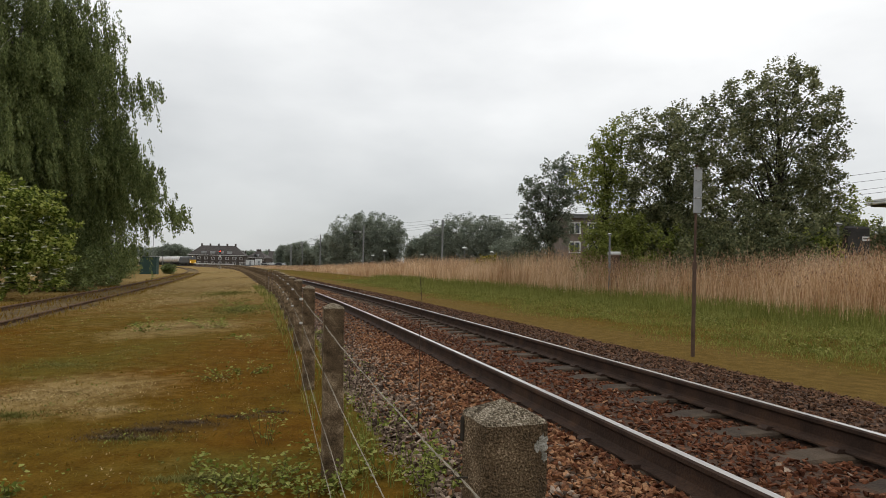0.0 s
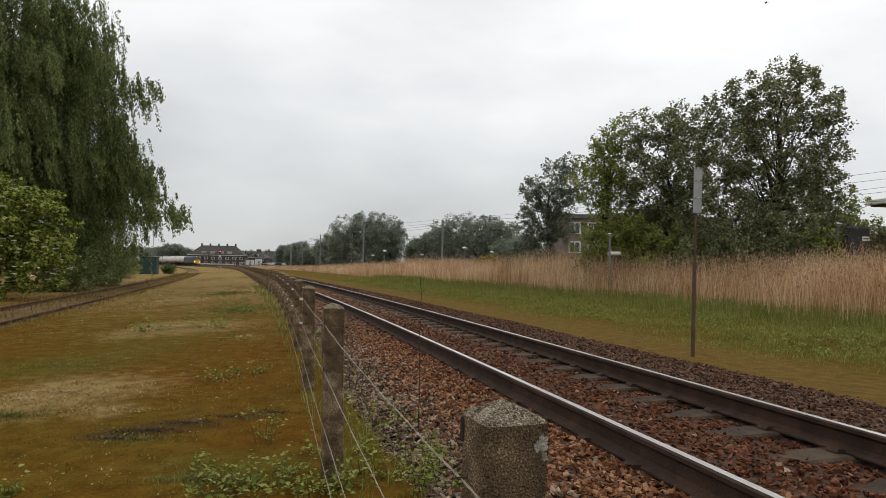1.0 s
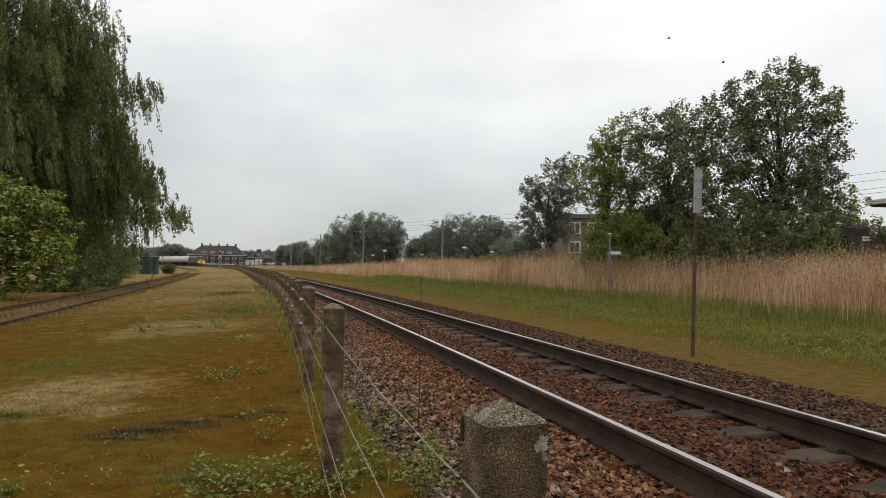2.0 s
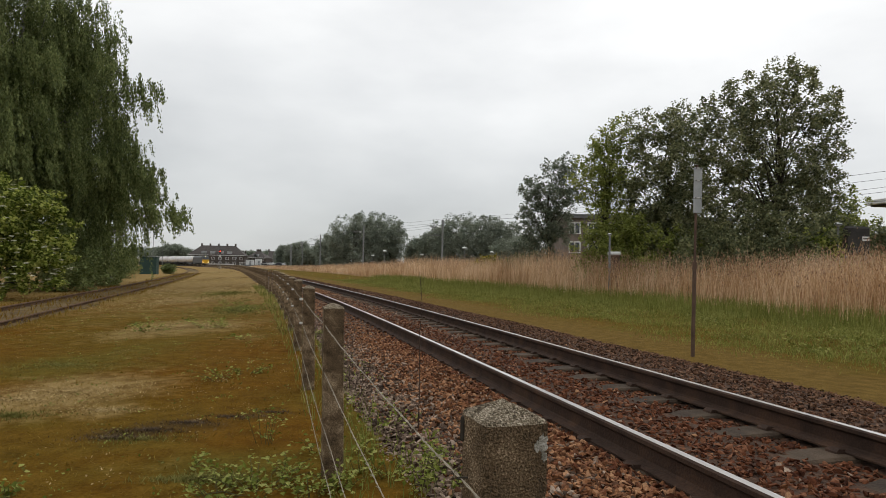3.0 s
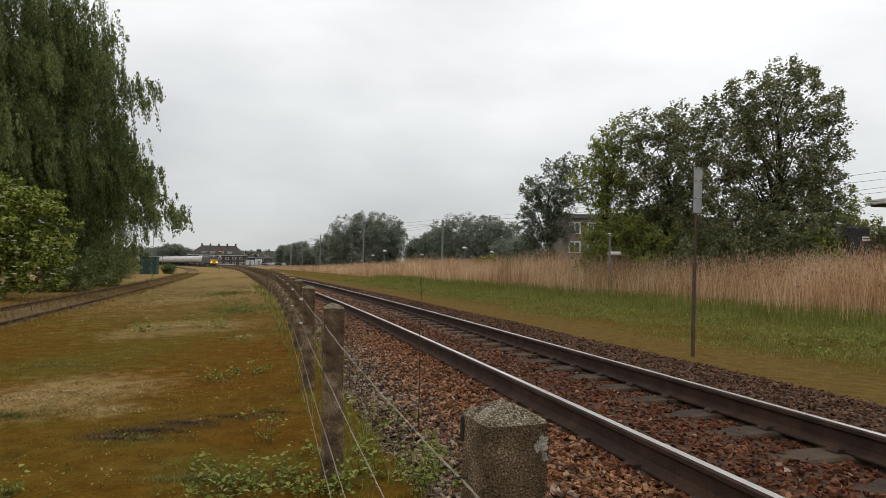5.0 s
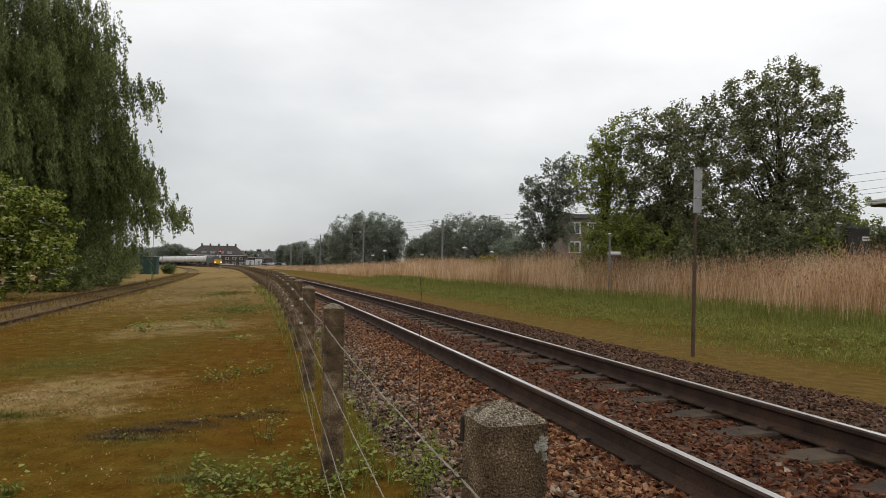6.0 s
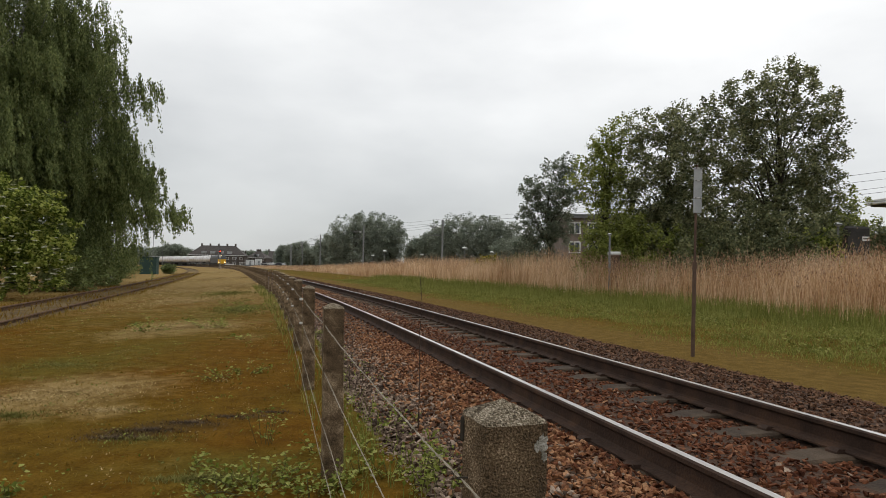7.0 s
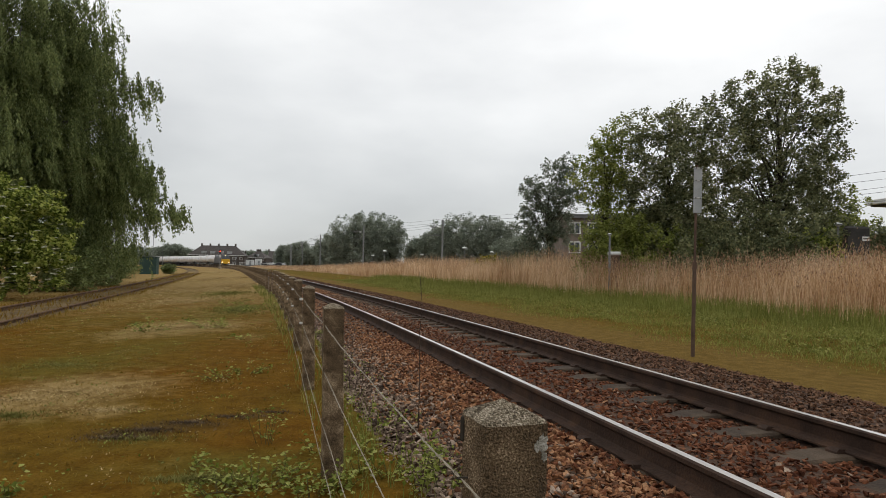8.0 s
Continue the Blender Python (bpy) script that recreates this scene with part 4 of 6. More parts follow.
    for i, (x, y, h, w, sd) in enumerate([(-19.0, 31.0, 3.2, 2.2, 51), (-21.5, 38.0, 2.6, 2.2, 52), (-25.0, 46.0, 3.4, 2.4, 53), (-29.5, 56.0, 3.0, 2.4, 54), (-34.5, 66.0, 3.6, 2.6, 55)]):
        tree("undergrowth_bush", "dark green bush under the birches", standing(x, y), h * 0.8, 0.05, [(0, 0, h * 0.55, w, w, h * 0.42), (w * 0.6, -w * 0.4, h * 0.3, w * 0.7, w * 0.7, h * 0.3)],
             230, 50, 0.18, 0.125, "leaf_birch", sd, limbs=12, stems=2, category="bush", group="bushes under the birches", reach=0.4)
    # flowering shrub
    elder = tree("elder_shrub", "bright green elder shrub dotted with cream blossom", standing(-16.5, 23.3), 4.2, 0.08,
                 [(-0.3, 0, 3.3, 2.0, 1.8, 1.4), (0.9, -0.3, 2.5, 2.0, 1.8, 1.5), (-2.4, 0, 2.6, 1.8, 1.8, 1.8), (-0.6, 0, 1.6, 2.4, 2.0, 1.6), (1.0, -0.4, 1.0, 1.9, 1.8, 1.0), (1.5, -0.2, 3.5, 0.9, 0.9, 0.7), (-1.2, 0, 4.4, 0.9, 0.9, 0.6), (2.2, -0.2, 1.8, 0.9, 1.0, 0.9)], 620, 44, 0.10, 0.13, "leaf_shrub", 61, limbs=24, stems=3, category="shrub", reach=0.34)
    rng = np.random.default_rng(62)
    c, _ = clump_points([(0.1, -0.4, 2.5, 2.3, 2.2, 2.0), (0.8, -0.5, 1.4, 2.0, 2.1, 1.2), (-2.2, -0.3, 2.5, 2.2, 2.2, 2.2)], 330, 1, 0.07, rng, 0.95)
    # flat umbels of tiny florets
    own = np.repeat(np.arange(len(c)), 26)
    a, r = rng.uniform(0, 2 * math.pi, len(own)), 0.085 * np.sqrt(rng.random(len(own)))
    p = c[own] + np.stack([r * np.cos(a), r * np.sin(a), -1.6 * r * r + rng.normal(size=len(own)) * 0.006], 1)
    p[:, 2] = np.maximum(p[:, 2], 0.1)
    put("blossom", leaf_cloud("blossom", p, 0.045, rng), M["blossom"], elder, "flat cream flower heads")
    x, y = px_place(299, 82)
    tree("round_shrub", "small round olive shrub beside the siding", standing(x, y), 1.0, 0.03, [(0, 0, 0.65, 0.9, 0.9, 0.6)], 60, 50, 0.16, 0.14, "leaf_birch", 63, limbs=6, category="shrub")


build_trees()


def far_trees():
    # no air between: the haze on these trees is in their leaf colour
    for i, (px, d, h, w, m) in enumerate([(625, 150, 12.0, 6.5, "leaf_hazy"), (660, 158, 12.8, 6.8, "leaf_hazy"), (690, 150, 10.5, 4.0, "leaf_hazy"), (592, 175, 8.8, 5, "leaf_hazy"), (562, 200, 6.6, 5, "leaf_hazy"),
                                          (735, 190, 8.5, 2.5, "leaf_hazy"), (772, 150, 9.6, 4.2, "leaf_hazy"), (805, 145, 12.0, 6.5, "leaf_hazy"), (850, 140, 11.2, 6.0, "leaf_hazy"), (885, 138, 10.3, 5.0, "leaf_hazy"),
                                          (915, 120, 6.5, 5.0, "leaf_hazy"), (526, 300, 10, 5, "leaf_hazy"), (503, 330, 9, 4, "leaf_hazy"), (300, 400, 10.5, 8, "leaf_hazy"), (270, 400, 8, 9, "leaf_hazy"),
                                          (325, 410, 8, 7, "leaf_hazy"), (240, 380, 8, 10, "leaf_hazy"), (440, 450, 7.5, 6, "leaf_hazy"), (468, 455, 8.0, 6, "leaf_hazy"), (499, 440, 9.5, 4, "leaf_hazy"), (425, 450, 7.0, 5, "leaf_hazy")]):
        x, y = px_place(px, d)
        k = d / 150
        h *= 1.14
        tree("distant_tree", "distant rounded broadleaf tree, leaves coloured paler for haze", standing(x, y), h, 0.3, [(0, 0, h * 0.62, w, w, h * 0.36), (w * 0.3, 0, h * 0.78, w * 0.6, w * 0.6, h * 0.22), (-w * 0.4, 0, h * 0.5, w * 0.7, w * 0.7, h * 0.35),
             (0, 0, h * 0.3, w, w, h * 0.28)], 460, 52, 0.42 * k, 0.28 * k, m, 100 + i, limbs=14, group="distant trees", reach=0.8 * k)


far_trees()


def blades(name, xy, z, h, width, rng, bend=0.25):
    """Tapered bent blades standing at the given places."""
    n = len(xy)
    a = rng.uniform(0, 2 * math.pi, n)
    lean = rng.uniform(0.2, 1.0, n) * bend * h
    bx, by = np.cos(a) * lean, np.sin(a) * lean
    wa = a + math.pi / 2 + rng.normal(size=n) * 0.6
    wx, wy = np.cos(wa) * width / 2, np.sin(wa) * width / 2
    base = np.stack([xy[:, 0], xy[:, 1], z], 1)
    mid = base + np.stack([bx * 0.35, by * 0.35, h * 0.55], 1)
    tip = base + np.stack([bx, by, h], 1)
    w = np.stack([wx, wy, np.zeros(n)], 1)
    v = np.stack([base - w, base + w, mid + w * 0.8, mid - w * 0.8, tip], 1).reshape(-1, 3)
    i = np.arange(n)[:, None] * 5
    f = np.concatenate([i + [0, 1, 2], i + [0, 2, 3], i + [3, 2, 4]])
    return raw_mesh(name, v, f)


def scatter(n, s_range, o_range, rng, power=1.0):
    s = s_range[0] + (s_range[1] - s_range[0]) * rng.random(n) ** power
    o = rng.uniform(o_range[0], o_range[1], n)
    x, y = along(s, o)
    return np.stack([x, y], 1), s, o


def build_reeds():
    rng = np.random.default_rng(5)
    xy, s, o = scatter(85000, (3, 250), (12.2, 22.0), rng, 2.0)
    edge = 12.4 + 0.5 * np.sin(s * 0.35) + 0.4 * np.sin(s * 1.1 + 1) + rng.exponential(1.0, len(s))
    keep = o > edge
    xy, s, o = xy[keep], s[keep], o[keep]
    n = len(xy)
    h = rng.normal(1.82, 0.28, n) * (1 + 0.12 * np.sin(s * 0.21) + 0.06 * np.sin(s * 0.9 + o)) * np.clip(0.62 + (o - 12.2) * 0.22, 0.62, 1.08) * np.interp(s, [40, 70, 110, 160, 250], [1.0, 0.97, 0.72, 0.55, 0.4])
    z = ground_z(xy[:, 0], xy[:, 1])
    wide = 0.012 + 0.00028 * s
    reed = put("reed_bed", blades("reed_bed", xy, z, h, wide, rng, 0.42), M["reed"])
    tagged(reed, "tall bed of dry pale brown reeds along the verge", "reeds", kind="stuff")
    k = rng.random(n) < 0.4
    top = np.stack([xy[k, 0], xy[k, 1], z[k] + h[k] * 0.93], 1)
    rng2 = np.random.default_rng(6)
    m = len(top)
    pts = np.repeat(top, 3, 0) + rng2.normal(size=(m * 3, 3)) * [0.03, 0.03, 0.08]
    plume = put("reed_plumes", leaf_cloud("reed_plumes", pts, 0.07, rng2, hang=True), M["reed_plume"])
    tagged(plume, "feathery brown seed heads on the reeds", "reeds", kind="stuff")
    xy, s, o = scatter(20000, (6, 70), (11.0, 14.5), rng, 1.5)
    z = ground_z(xy[:, 0], xy[:, 1])
    young = put("young_reeds", blades("young_reeds", xy, z, rng.uniform(0.15, 0.6, len(xy)), 0.012 + 0.0002 * s, rng, 0.25), M["grass"])
    tagged(young, "green shoots at the foot of the reeds", "grass", kind="stuff")


build_reeds()


def build_grass():
    rng = np.random.default_rng(7)
    xy, s, o = scatter(80000, (5, 60), (3.9, 13.0), rng, 1.7)
    keep = (o + 0.6 * np.sin(s * 0.8) + rng.normal(size=len(o)) * 0.5) > 5.0
    xy, s, o = xy[keep], s[keep], o[keep]
    clump = 0.6 + 0.5 * np.sin(xy[:, 0] * 2.1 + 1.3 * np.sin(xy[:, 1] * 1.7)) * np.sin(xy[:, 1] * 1.3 + xy[:, 0] * 0.6)
    h = rng.uniform(0.03, 0.11, len(xy)) * np.clip(0.5 + (o - 4.5) * 0.17, 0.5, 1.9) * (0.6 + clump)
    g = put("verge_grass", blades("verge_grass", xy, ground_z(xy[:, 0], xy[:, 1]), h, 0.007 + 0.0003 * s, rng, 1.1), M["grass"])
    tagged(g, "long green grass on the verge beyond the track", "grass", kind="stuff")
    xy, s, o = scatter(20000, (4, 70), (6.5, 14.0), rng, 1.5)
    tuft = np.sin(xy[:, 0] * 1.3 + 2 * np.sin(xy[:, 1] * 0.5)) * np.sin(xy[:, 1] * 0.9) + (o - 10.5) * 0.35 + rng.normal(size=len(o)) * 0.3
    xy, s, o = xy[tuft > 0.1], s[tuft > 0.1], o[tuft > 0.1]
    g = put("tall_grass", blades("tall_grass", xy, ground_z(xy[:, 0], xy[:, 1]), rng.uniform(0.12, 0.5, len(xy)) * np.interp(o, [9, 12, 13.5], [0.8, 1.3, 1.7]), 0.008 + 0.0003 * s, rng, 0.7), M["grass"])
    tagged(g, "taller grass tufts in front of the reeds", "grass", kind="stuff")
    # broad clumps of dock and nettle in the verge
    xy, s, o = scatter(260, (5, 45), (6.0, 12.5), rng, 1.4)
    own = np.repeat(np.arange(len(xy)), 60)
    q = xy[own] + rng.normal(size=(len(own), 2)) * rng.uniform(0.08, 0.3, len(xy))[own][:, None]
    p = np.stack([q[:, 0], q[:, 1], ground_z(q[:, 0], q[:, 1]) + rng.random(len(own)) * rng.uniform(0.08, 0.28, len(xy))[own]], 1)
    g = put("verge_weeds", leaf_cloud("verge_weeds", p, 0.055, rng), M["grass"])
    tagged(g, "clumps of broad green weeds in the verge", "weeds", kind="stuff")
    xy, s, o = scatter(46000, (0.6, 40), (-14, -2.4), rng, 2.0)
    h = rng.uniform(0.008, 0.03, len(xy))
    g = put("lawn_grass", blades("lawn_grass", xy, ground_z(xy[:, 0], xy[:, 1]), h, 0.004 + 0.0004 * s, rng, 1.7), M["lawn"])
    tagged(g, "short brown mossy grass between fence and siding", "grass", kind="stuff")
    # small broad-leaved weeds and dead scraps scattered over the lawn
    for name, count, size, stain, label in (("lawn_weeds", 420, 0.020, "weed", "small pale green weeds scattered over the lawn"), ("lawn_litter", 700, 0.014, "straw", "dry scraps lying on the mossy lawn"), ("lawn_tufts", 500, 0.022, "patch_green", "low olive tufts in the lawn")):
        xy, s, o = scatter(count, (2.0, 34), (-11, -2.5), rng, 1.5)
        own = np.repeat(np.arange(len(xy)), 9)
        q = xy[own] + rng.normal(size=(len(own), 2)) * 0.05
        p = np.stack([q[:, 0], q[:, 1], ground_z(q[:, 0], q[:, 1]) + rng.uniform(0.003, 0.03, len(own))], 1)
        g = put(name, leaf_cloud(name, p, size, rng), M[stain])
        tagged(g, label, "grass", kind="stuff")
    x, y = along_side(rng.uniform(4, 90, 9000), rng.uniform(-1.5, 1.3, 9000))
    keep = rng.random(len(x)) < 0.75
    xy = np.stack([x, y], 1)[keep]
    g = put("siding_grass", blades("siding_grass", xy, ground_z(xy[:, 0], xy[:, 1]) + 0.01, rng.uniform(0.06, 0.2, len(xy)), 0.018, rng, 0.9), M["lawn"])
    tagged(g, "brown grass growing between the siding rails", "grass", kind="stuff")
    # taller tufts along the foot of the fence
    xy, s, o = scatter(2600, (1.5, 40), (-2.6, -2.0), rng, 1.5)
    h = rng.uniform(0.04, 0.16, len(xy))
    g = put("fence_grass", blades("fence_grass", xy, ground_z(xy[:, 0], xy[:, 1]), h, 0.006 + 0.0003 * s, rng, 0.6), M["grass"])
    tagged(g, "tufts of grass along the foot of the fence", "grass", kind="stuff")


build_grass()


def weed(at, radius, height, leaves, seed, label="low bramble with pale green leaves"):
    rng = np.random.default_rng(seed)
    w = thing("bramble", label, "weed", at, 0, "brambles on the lawn")
    n = max(5, leaves // 8)
    st = Shape()
    pts = []
    for i in range(n):
        a, r, h = rng.uniform(0, 6.283), radius * math.sqrt(rng.random()), height * rng.uniform(0.4, 1.0)
        e = Vector((r * math.cos(a), r * math.sin(a), h))
        b = Vector((e.x * 0.3, e.y * 0.3, -0.01))
        m1 = b.lerp(e, 0.55) + Vector((0, 0, h * 0.25))
        st.tube([b, m1, e], [0.0022, 0.0018, 0.001], 4)
        for q in range(12):
            t = 0.10 + 0.90 * rng.random()
            p = b.lerp(m1, t * 2) if t < 0.5 else m1.lerp(e, t * 2 - 1)
            pts.append(p + Vector(rng.normal(size=3)) * 0.025)
    part("stem", st, M["weed_stem"], w)["kind"] = "stuff"
    d = rng.normal(size=(len(pts), 3))
    d[:, 2] *= 0.35
    d /= np.linalg.norm(d, axis=1)[:, None]
    up = np.array([0, 0, 1.0]) + rng.normal(size=(len(pts), 3)) * 0.35
    ww = np.cross(d, up)
    ww /= np.linalg.norm(ww, axis=1)[:, None]
    nn = np.cross(ww, d)
    l = rng.uniform(0.016, 0.050, len(pts))[:, None] * (1.0 if radius < 0.5 else 1.6)
    c = np.array([tuple(p) for p in pts])
    v = np.stack([c, c + d * l * 0.45 + ww * l * 0.34 + nn * l * 0.10, c + d * l - nn * l * 0.1, c + d * l * 0.45 - ww * l * 0.34 + nn * l * 0.10, c + d * l * 0.5 - nn * l * 0.02], 1).reshape(-1, 3)
    i = np.arange(len(pts))[:, None] * 5
    f = np.concatenate([i + [0, 1, 4], i + [1, 2, 4], i + [2, 3, 4], i + [3, 0, 4]])
    put("leaves", raw_mesh("leaves", v, f), M["weed"], w)


def on_ground(px, py):
    """Place where a line of sight meets the level ground."""
    a, b = (px - 784) / 1124.8, (441 - py) / 1124.8
    c, s = math.cos(radians(1.02)), math.sin(radians(1.02))
    a, b = c * a - s * b, s * a + c * b
    cp, sp = math.cos(PITCH), math.sin(PITCH)
    dx, dy, dz = a, cp - sp * b, sp + cp * b
    k = -1.29 / dz
    return dx * k, dy * k


def build_patches():
    """Straw, green and dark dead patches lying on the lawn."""
    rows = [("straw_patch", "straw", 120, 690, 1.0, 0.5, 2200, 0.018, "pale dry straw lying on the mossy lawn"), ("straw_patch", "straw", 175, 722, 0.55, 0.2, 800, 0.018, "pale dry straw lying on the mossy lawn"),
            ("straw_patch", "straw", 330, 577, 1.1, 0.8, 3200, 0.035, "pale dry straw lying on the mossy lawn"), ("straw_patch", "straw", 405, 492, 2.4, 12.0, 9000, 0.05, "pale dry grass far along the lawn"),
            ("straw_patch", "straw", 365, 512, 2.0, 4.0, 8000, 0.05, "pale dry grass far along the lawn"), ("straw_patch", "straw", 430, 505, 1.6, 9.0, 6000, 0.05, "pale dry grass far along the lawn"), ("straw_patch", "straw", 385, 482, 4.0, 14.0, 8000, 0.09, "pale dry grass far along the lawn"),
            ("straw_patch", "straw", 330, 530, 2.4, 4.0, 3000, 0.045, "pale dry grass far along the lawn"), ("straw_patch", "straw", 30, 702, 0.6, 0.15, 900, 0.02, "pale dry straw lying on the mossy lawn"),
            ("green_patch", "patch_green", 110, 640, 1.3, 0.7, 1500, 0.02, "low green grass patch in the mossy lawn"), ("green_patch", "patch_green", 360, 850, 0.35, 0.10, 1800, 0.03, "low green grass patch in the mossy lawn"),
            ("green_patch", "patch_green", 425, 548, 0.9, 2.0, 1600, 0.09, "low green weeds in the lawn"), ("green_patch", "patch_green", 400, 520, 1.3, 3.0, 1300, 0.09, "low green weeds in the lawn"),
            ("green_patch", "patch_green", 20, 730, 0.4, 0.2, 900, 0.03, "low green grass patch in the mossy lawn"), ("green_patch", "patch_green", 250, 775, 0.5, 0.2, 500, 0.02, "low green grass patch in the mossy lawn"),
            *[("dead_patch", "twig", dx, dy, 0.34, 0.10, dn, 0.022, "dark dead stems lying on the lawn") for dx, dy, dn in ((200, 772, 420), (265, 760, 620), (335, 748, 420), (410, 737, 260), (480, 728, 200))]]
    for i, (name, mat, px, py, rx, ry, n, h, label) in enumerate(rows):
        rng = np.random.default_rng(500 + i)
        cx, cy = on_ground(px, py)
        r, a = np.abs(rng.normal(size=n)) * 0.55, rng.uniform(0, 2 * math.pi, n)
        wob = 1 + 0.35 * np.sin(3 * a + i) + 0.2 * np.sin(7 * a)
        xy = np.stack([cx + rx * r * wob * np.cos(a), cy + ry * r * wob * np.sin(a)], 1)
        ob = put(name, blades(name, xy, ground_z(xy[:, 0], xy[:, 1]), rng.uniform(0.3, 1.0, n) * h, 0.003 + 0.0007 * cy, rng, 2.4 if mat != "patch_green" else 1.5), M[mat])
        tagged(ob, label, "grass", kind="stuff")


build_patches()


def build_weeds():
    spots = [(450, 868, 0.36, 0.13, 170), (545, 878, 0.25, 0.14, 120), (390, 885, 0.3, 0.12, 110), (500, 840, 0.2, 0.12, 60), (468, 785, 0.20, 0.34, 60), (600, 868, 0.22, 0.12, 70), (690, 850, 0.2, 0.12, 50), (775, 850, 0.16, 0.22, 60), (330, 830, 0.16, 0.10, 30), (635, 835, 0.12, 0.14, 30),
             (740, 870, 0.22, 0.25, 60), (790, 880, 0.2, 0.2, 50), (560, 800, 0.15, 0.12, 30), (395, 672, 0.35, 0.13, 80), (435, 660, 0.4, 0.12, 90), (265, 583, 0.6, 0.24, 130), (370, 580, 0.7, 0.2, 130),
             (425, 553, 0.9, 0.26, 170), (410, 540, 1.0, 0.22, 120), (15, 868, 0.12, 0.10, 20), (640, 800, 0.2, 0.1, 24), (505, 590, 0.3, 0.3, 40), (495, 550, 0.5, 0.3, 40), (420, 600, 0.5, 0.08, 20)]
    for i, (px, py, r, h, n) in enumerate(spots):
        x, y = on_ground(px, py)
        weed(standing(x, y), r, h, n, 200 + i)
    rng = np.random.default_rng(640)
    xy, _, _ = scatter(70, (3.5, 16), (-2.25, -1.75), rng, 1.2)
    own = np.repeat(np.arange(len(xy)), 22)
    q = xy[own] + rng.normal(size=(len(own), 2)) * 0.06
    p = np.stack([q[:, 0], q[:, 1], ground_z(q[:, 0], q[:, 1]) + 0.02 + rng.random(len(own)) * 0.13], 1)
    tagged(put("shoulder_weeds", leaf_cloud("shoulder_weeds", p, 0.028, rng), M["weed"]), "small green weeds at the edge of the ballast", "weeds", kind="stuff")
    # tall dry stalks by the ballast's edge
    for i, (px, py, h) in enumerate([(740, 775, 1.26), (640, 700, 0.45), (650, 690, 0.5), (683, 700, 0.42), (622, 650, 0.6), (618, 690, 0.4), (628, 700, 0.35)]):
        x, y = on_ground(px, py)
        rng = np.random.default_rng(300 + i)
        t = thing("dry_stalk", "thin dry weed stalk standing beside the ballast", "weed", standing(x, y), 0, "dry stalks")
        sh = Shape()
        pts = [(0.03 * q * q * rng.normal() + 0.01 * q, 0.01 * q * rng.normal(), h * q) for q in np.linspace(0, 1, 6)]
        sh.tube(pts, [0.0048 * (1 - 0.6 * q / 5) for q in range(6)], 5)
        for q in range(8):
            z = h * rng.uniform(0.3, 1.0)
            a = rng.uniform(0, 6.28)
            x0 = np.interp(z, [p[2] for p in pts], [p[0] for p in pts])
            sh.tube([(x0, 0, z), (x0 + 0.03 * math.cos(a), 0.03 * math.sin(a), z + 0.04)], [0.0015, 0.001], 4)
        part("stem", sh, M["stalk"], t)


build_weeds()


# ---- signals, huts, poles and wires ----
def far(px, d):
    x, y = px_place(px, d)
    return standing(x, y)


def build_signal():
    x, y, z = far(390, 170)
    sg = thing("railway_signal", "railway colour light signal showing red on a grey mast", "signal", (x, y, z), 14)
    part("mast", Shape().tube([(0, 0, -0.3), (0, 0, 4.9)], [0.09, 0.07], 8), M["pole"], sg)
    head = part("head", Shape().box((0, -0.18, 4.52), (0.62, 0.16, 1.15), bevel=0.06), M["plate_dark"], sg, "black signal head")
    part("lamp", Shape().tube([(0, -0.262, 4.57), (0, -0.30, 4.57)], [0.15, 0.13], 12), M["red_lamp"], head, "glowing red lamp")
    part("hood", Shape().box((0, -0.36, 4.87), (0.5, 0.22, 0.03), bevel=0.01), M["plate_dark"], head)
    part("number_plate", Shape().box((0, -0.12, 3.3), (0.36, 0.02, 0.6), bevel=0.005), M["white_paint"], sg, "white plate")
    part("base", Shape().box((0, 0, 0.15), (0.7, 0.7, 0.5), bevel=0.05), M["concrete_top"], sg)
    part("ladder", Shape().tube([(-0.18, 0.3, 0), (-0.18, 0.3, 4.4)], 0.02, 5).tube([(0.18, 0.3, 0), (0.18, 0.3, 4.4)], 0.02, 5), M["pole"], sg)
    x, y, z = far(271, 78)
    hut = thing("equipment_hut", "dark green painted equipment cabinet beside the siding", "cabinet", (x - 0.4, y, z), 12)
    part("body", Shape().box((0, 0, 1.0), (1.9, 1.4, 2.05), bevel=0.03), M["hut"], hut)
    part("roof", Shape().box((0, 0, 2.08), (2.05, 1.55, 0.10), bevel=0.03), M["hut"], hut)
    d = part("door", Shape().box((0.35, -0.715, 1.0), (0.85, 0.03, 1.75), bevel=0.01), M["hut"], hut)
    part("handle", Shape().box((0.68, -0.745, 1.0), (0.04, 0.03, 0.16), bevel=0.008), M["plate_dark"], d)
    for px, d, h in ((271, 180, 10.2), (288, 200, 7.2)):
        x, y, z = far(px, d)
        m = thing("lighting_mast", "thin grey mast beyond the siding", "mast", (x, y, z), 0, "thin masts")
        part("pole", Shape().tube([(0, 0, -0.3), (0, 0, h)], [0.09, 0.06], 8), M["pole"], m)
        part("lamp", Shape().box((0.25, 0, h), (0.6, 0.16, 0.10), bevel=0.03), M["pole"], m)


build_signal()


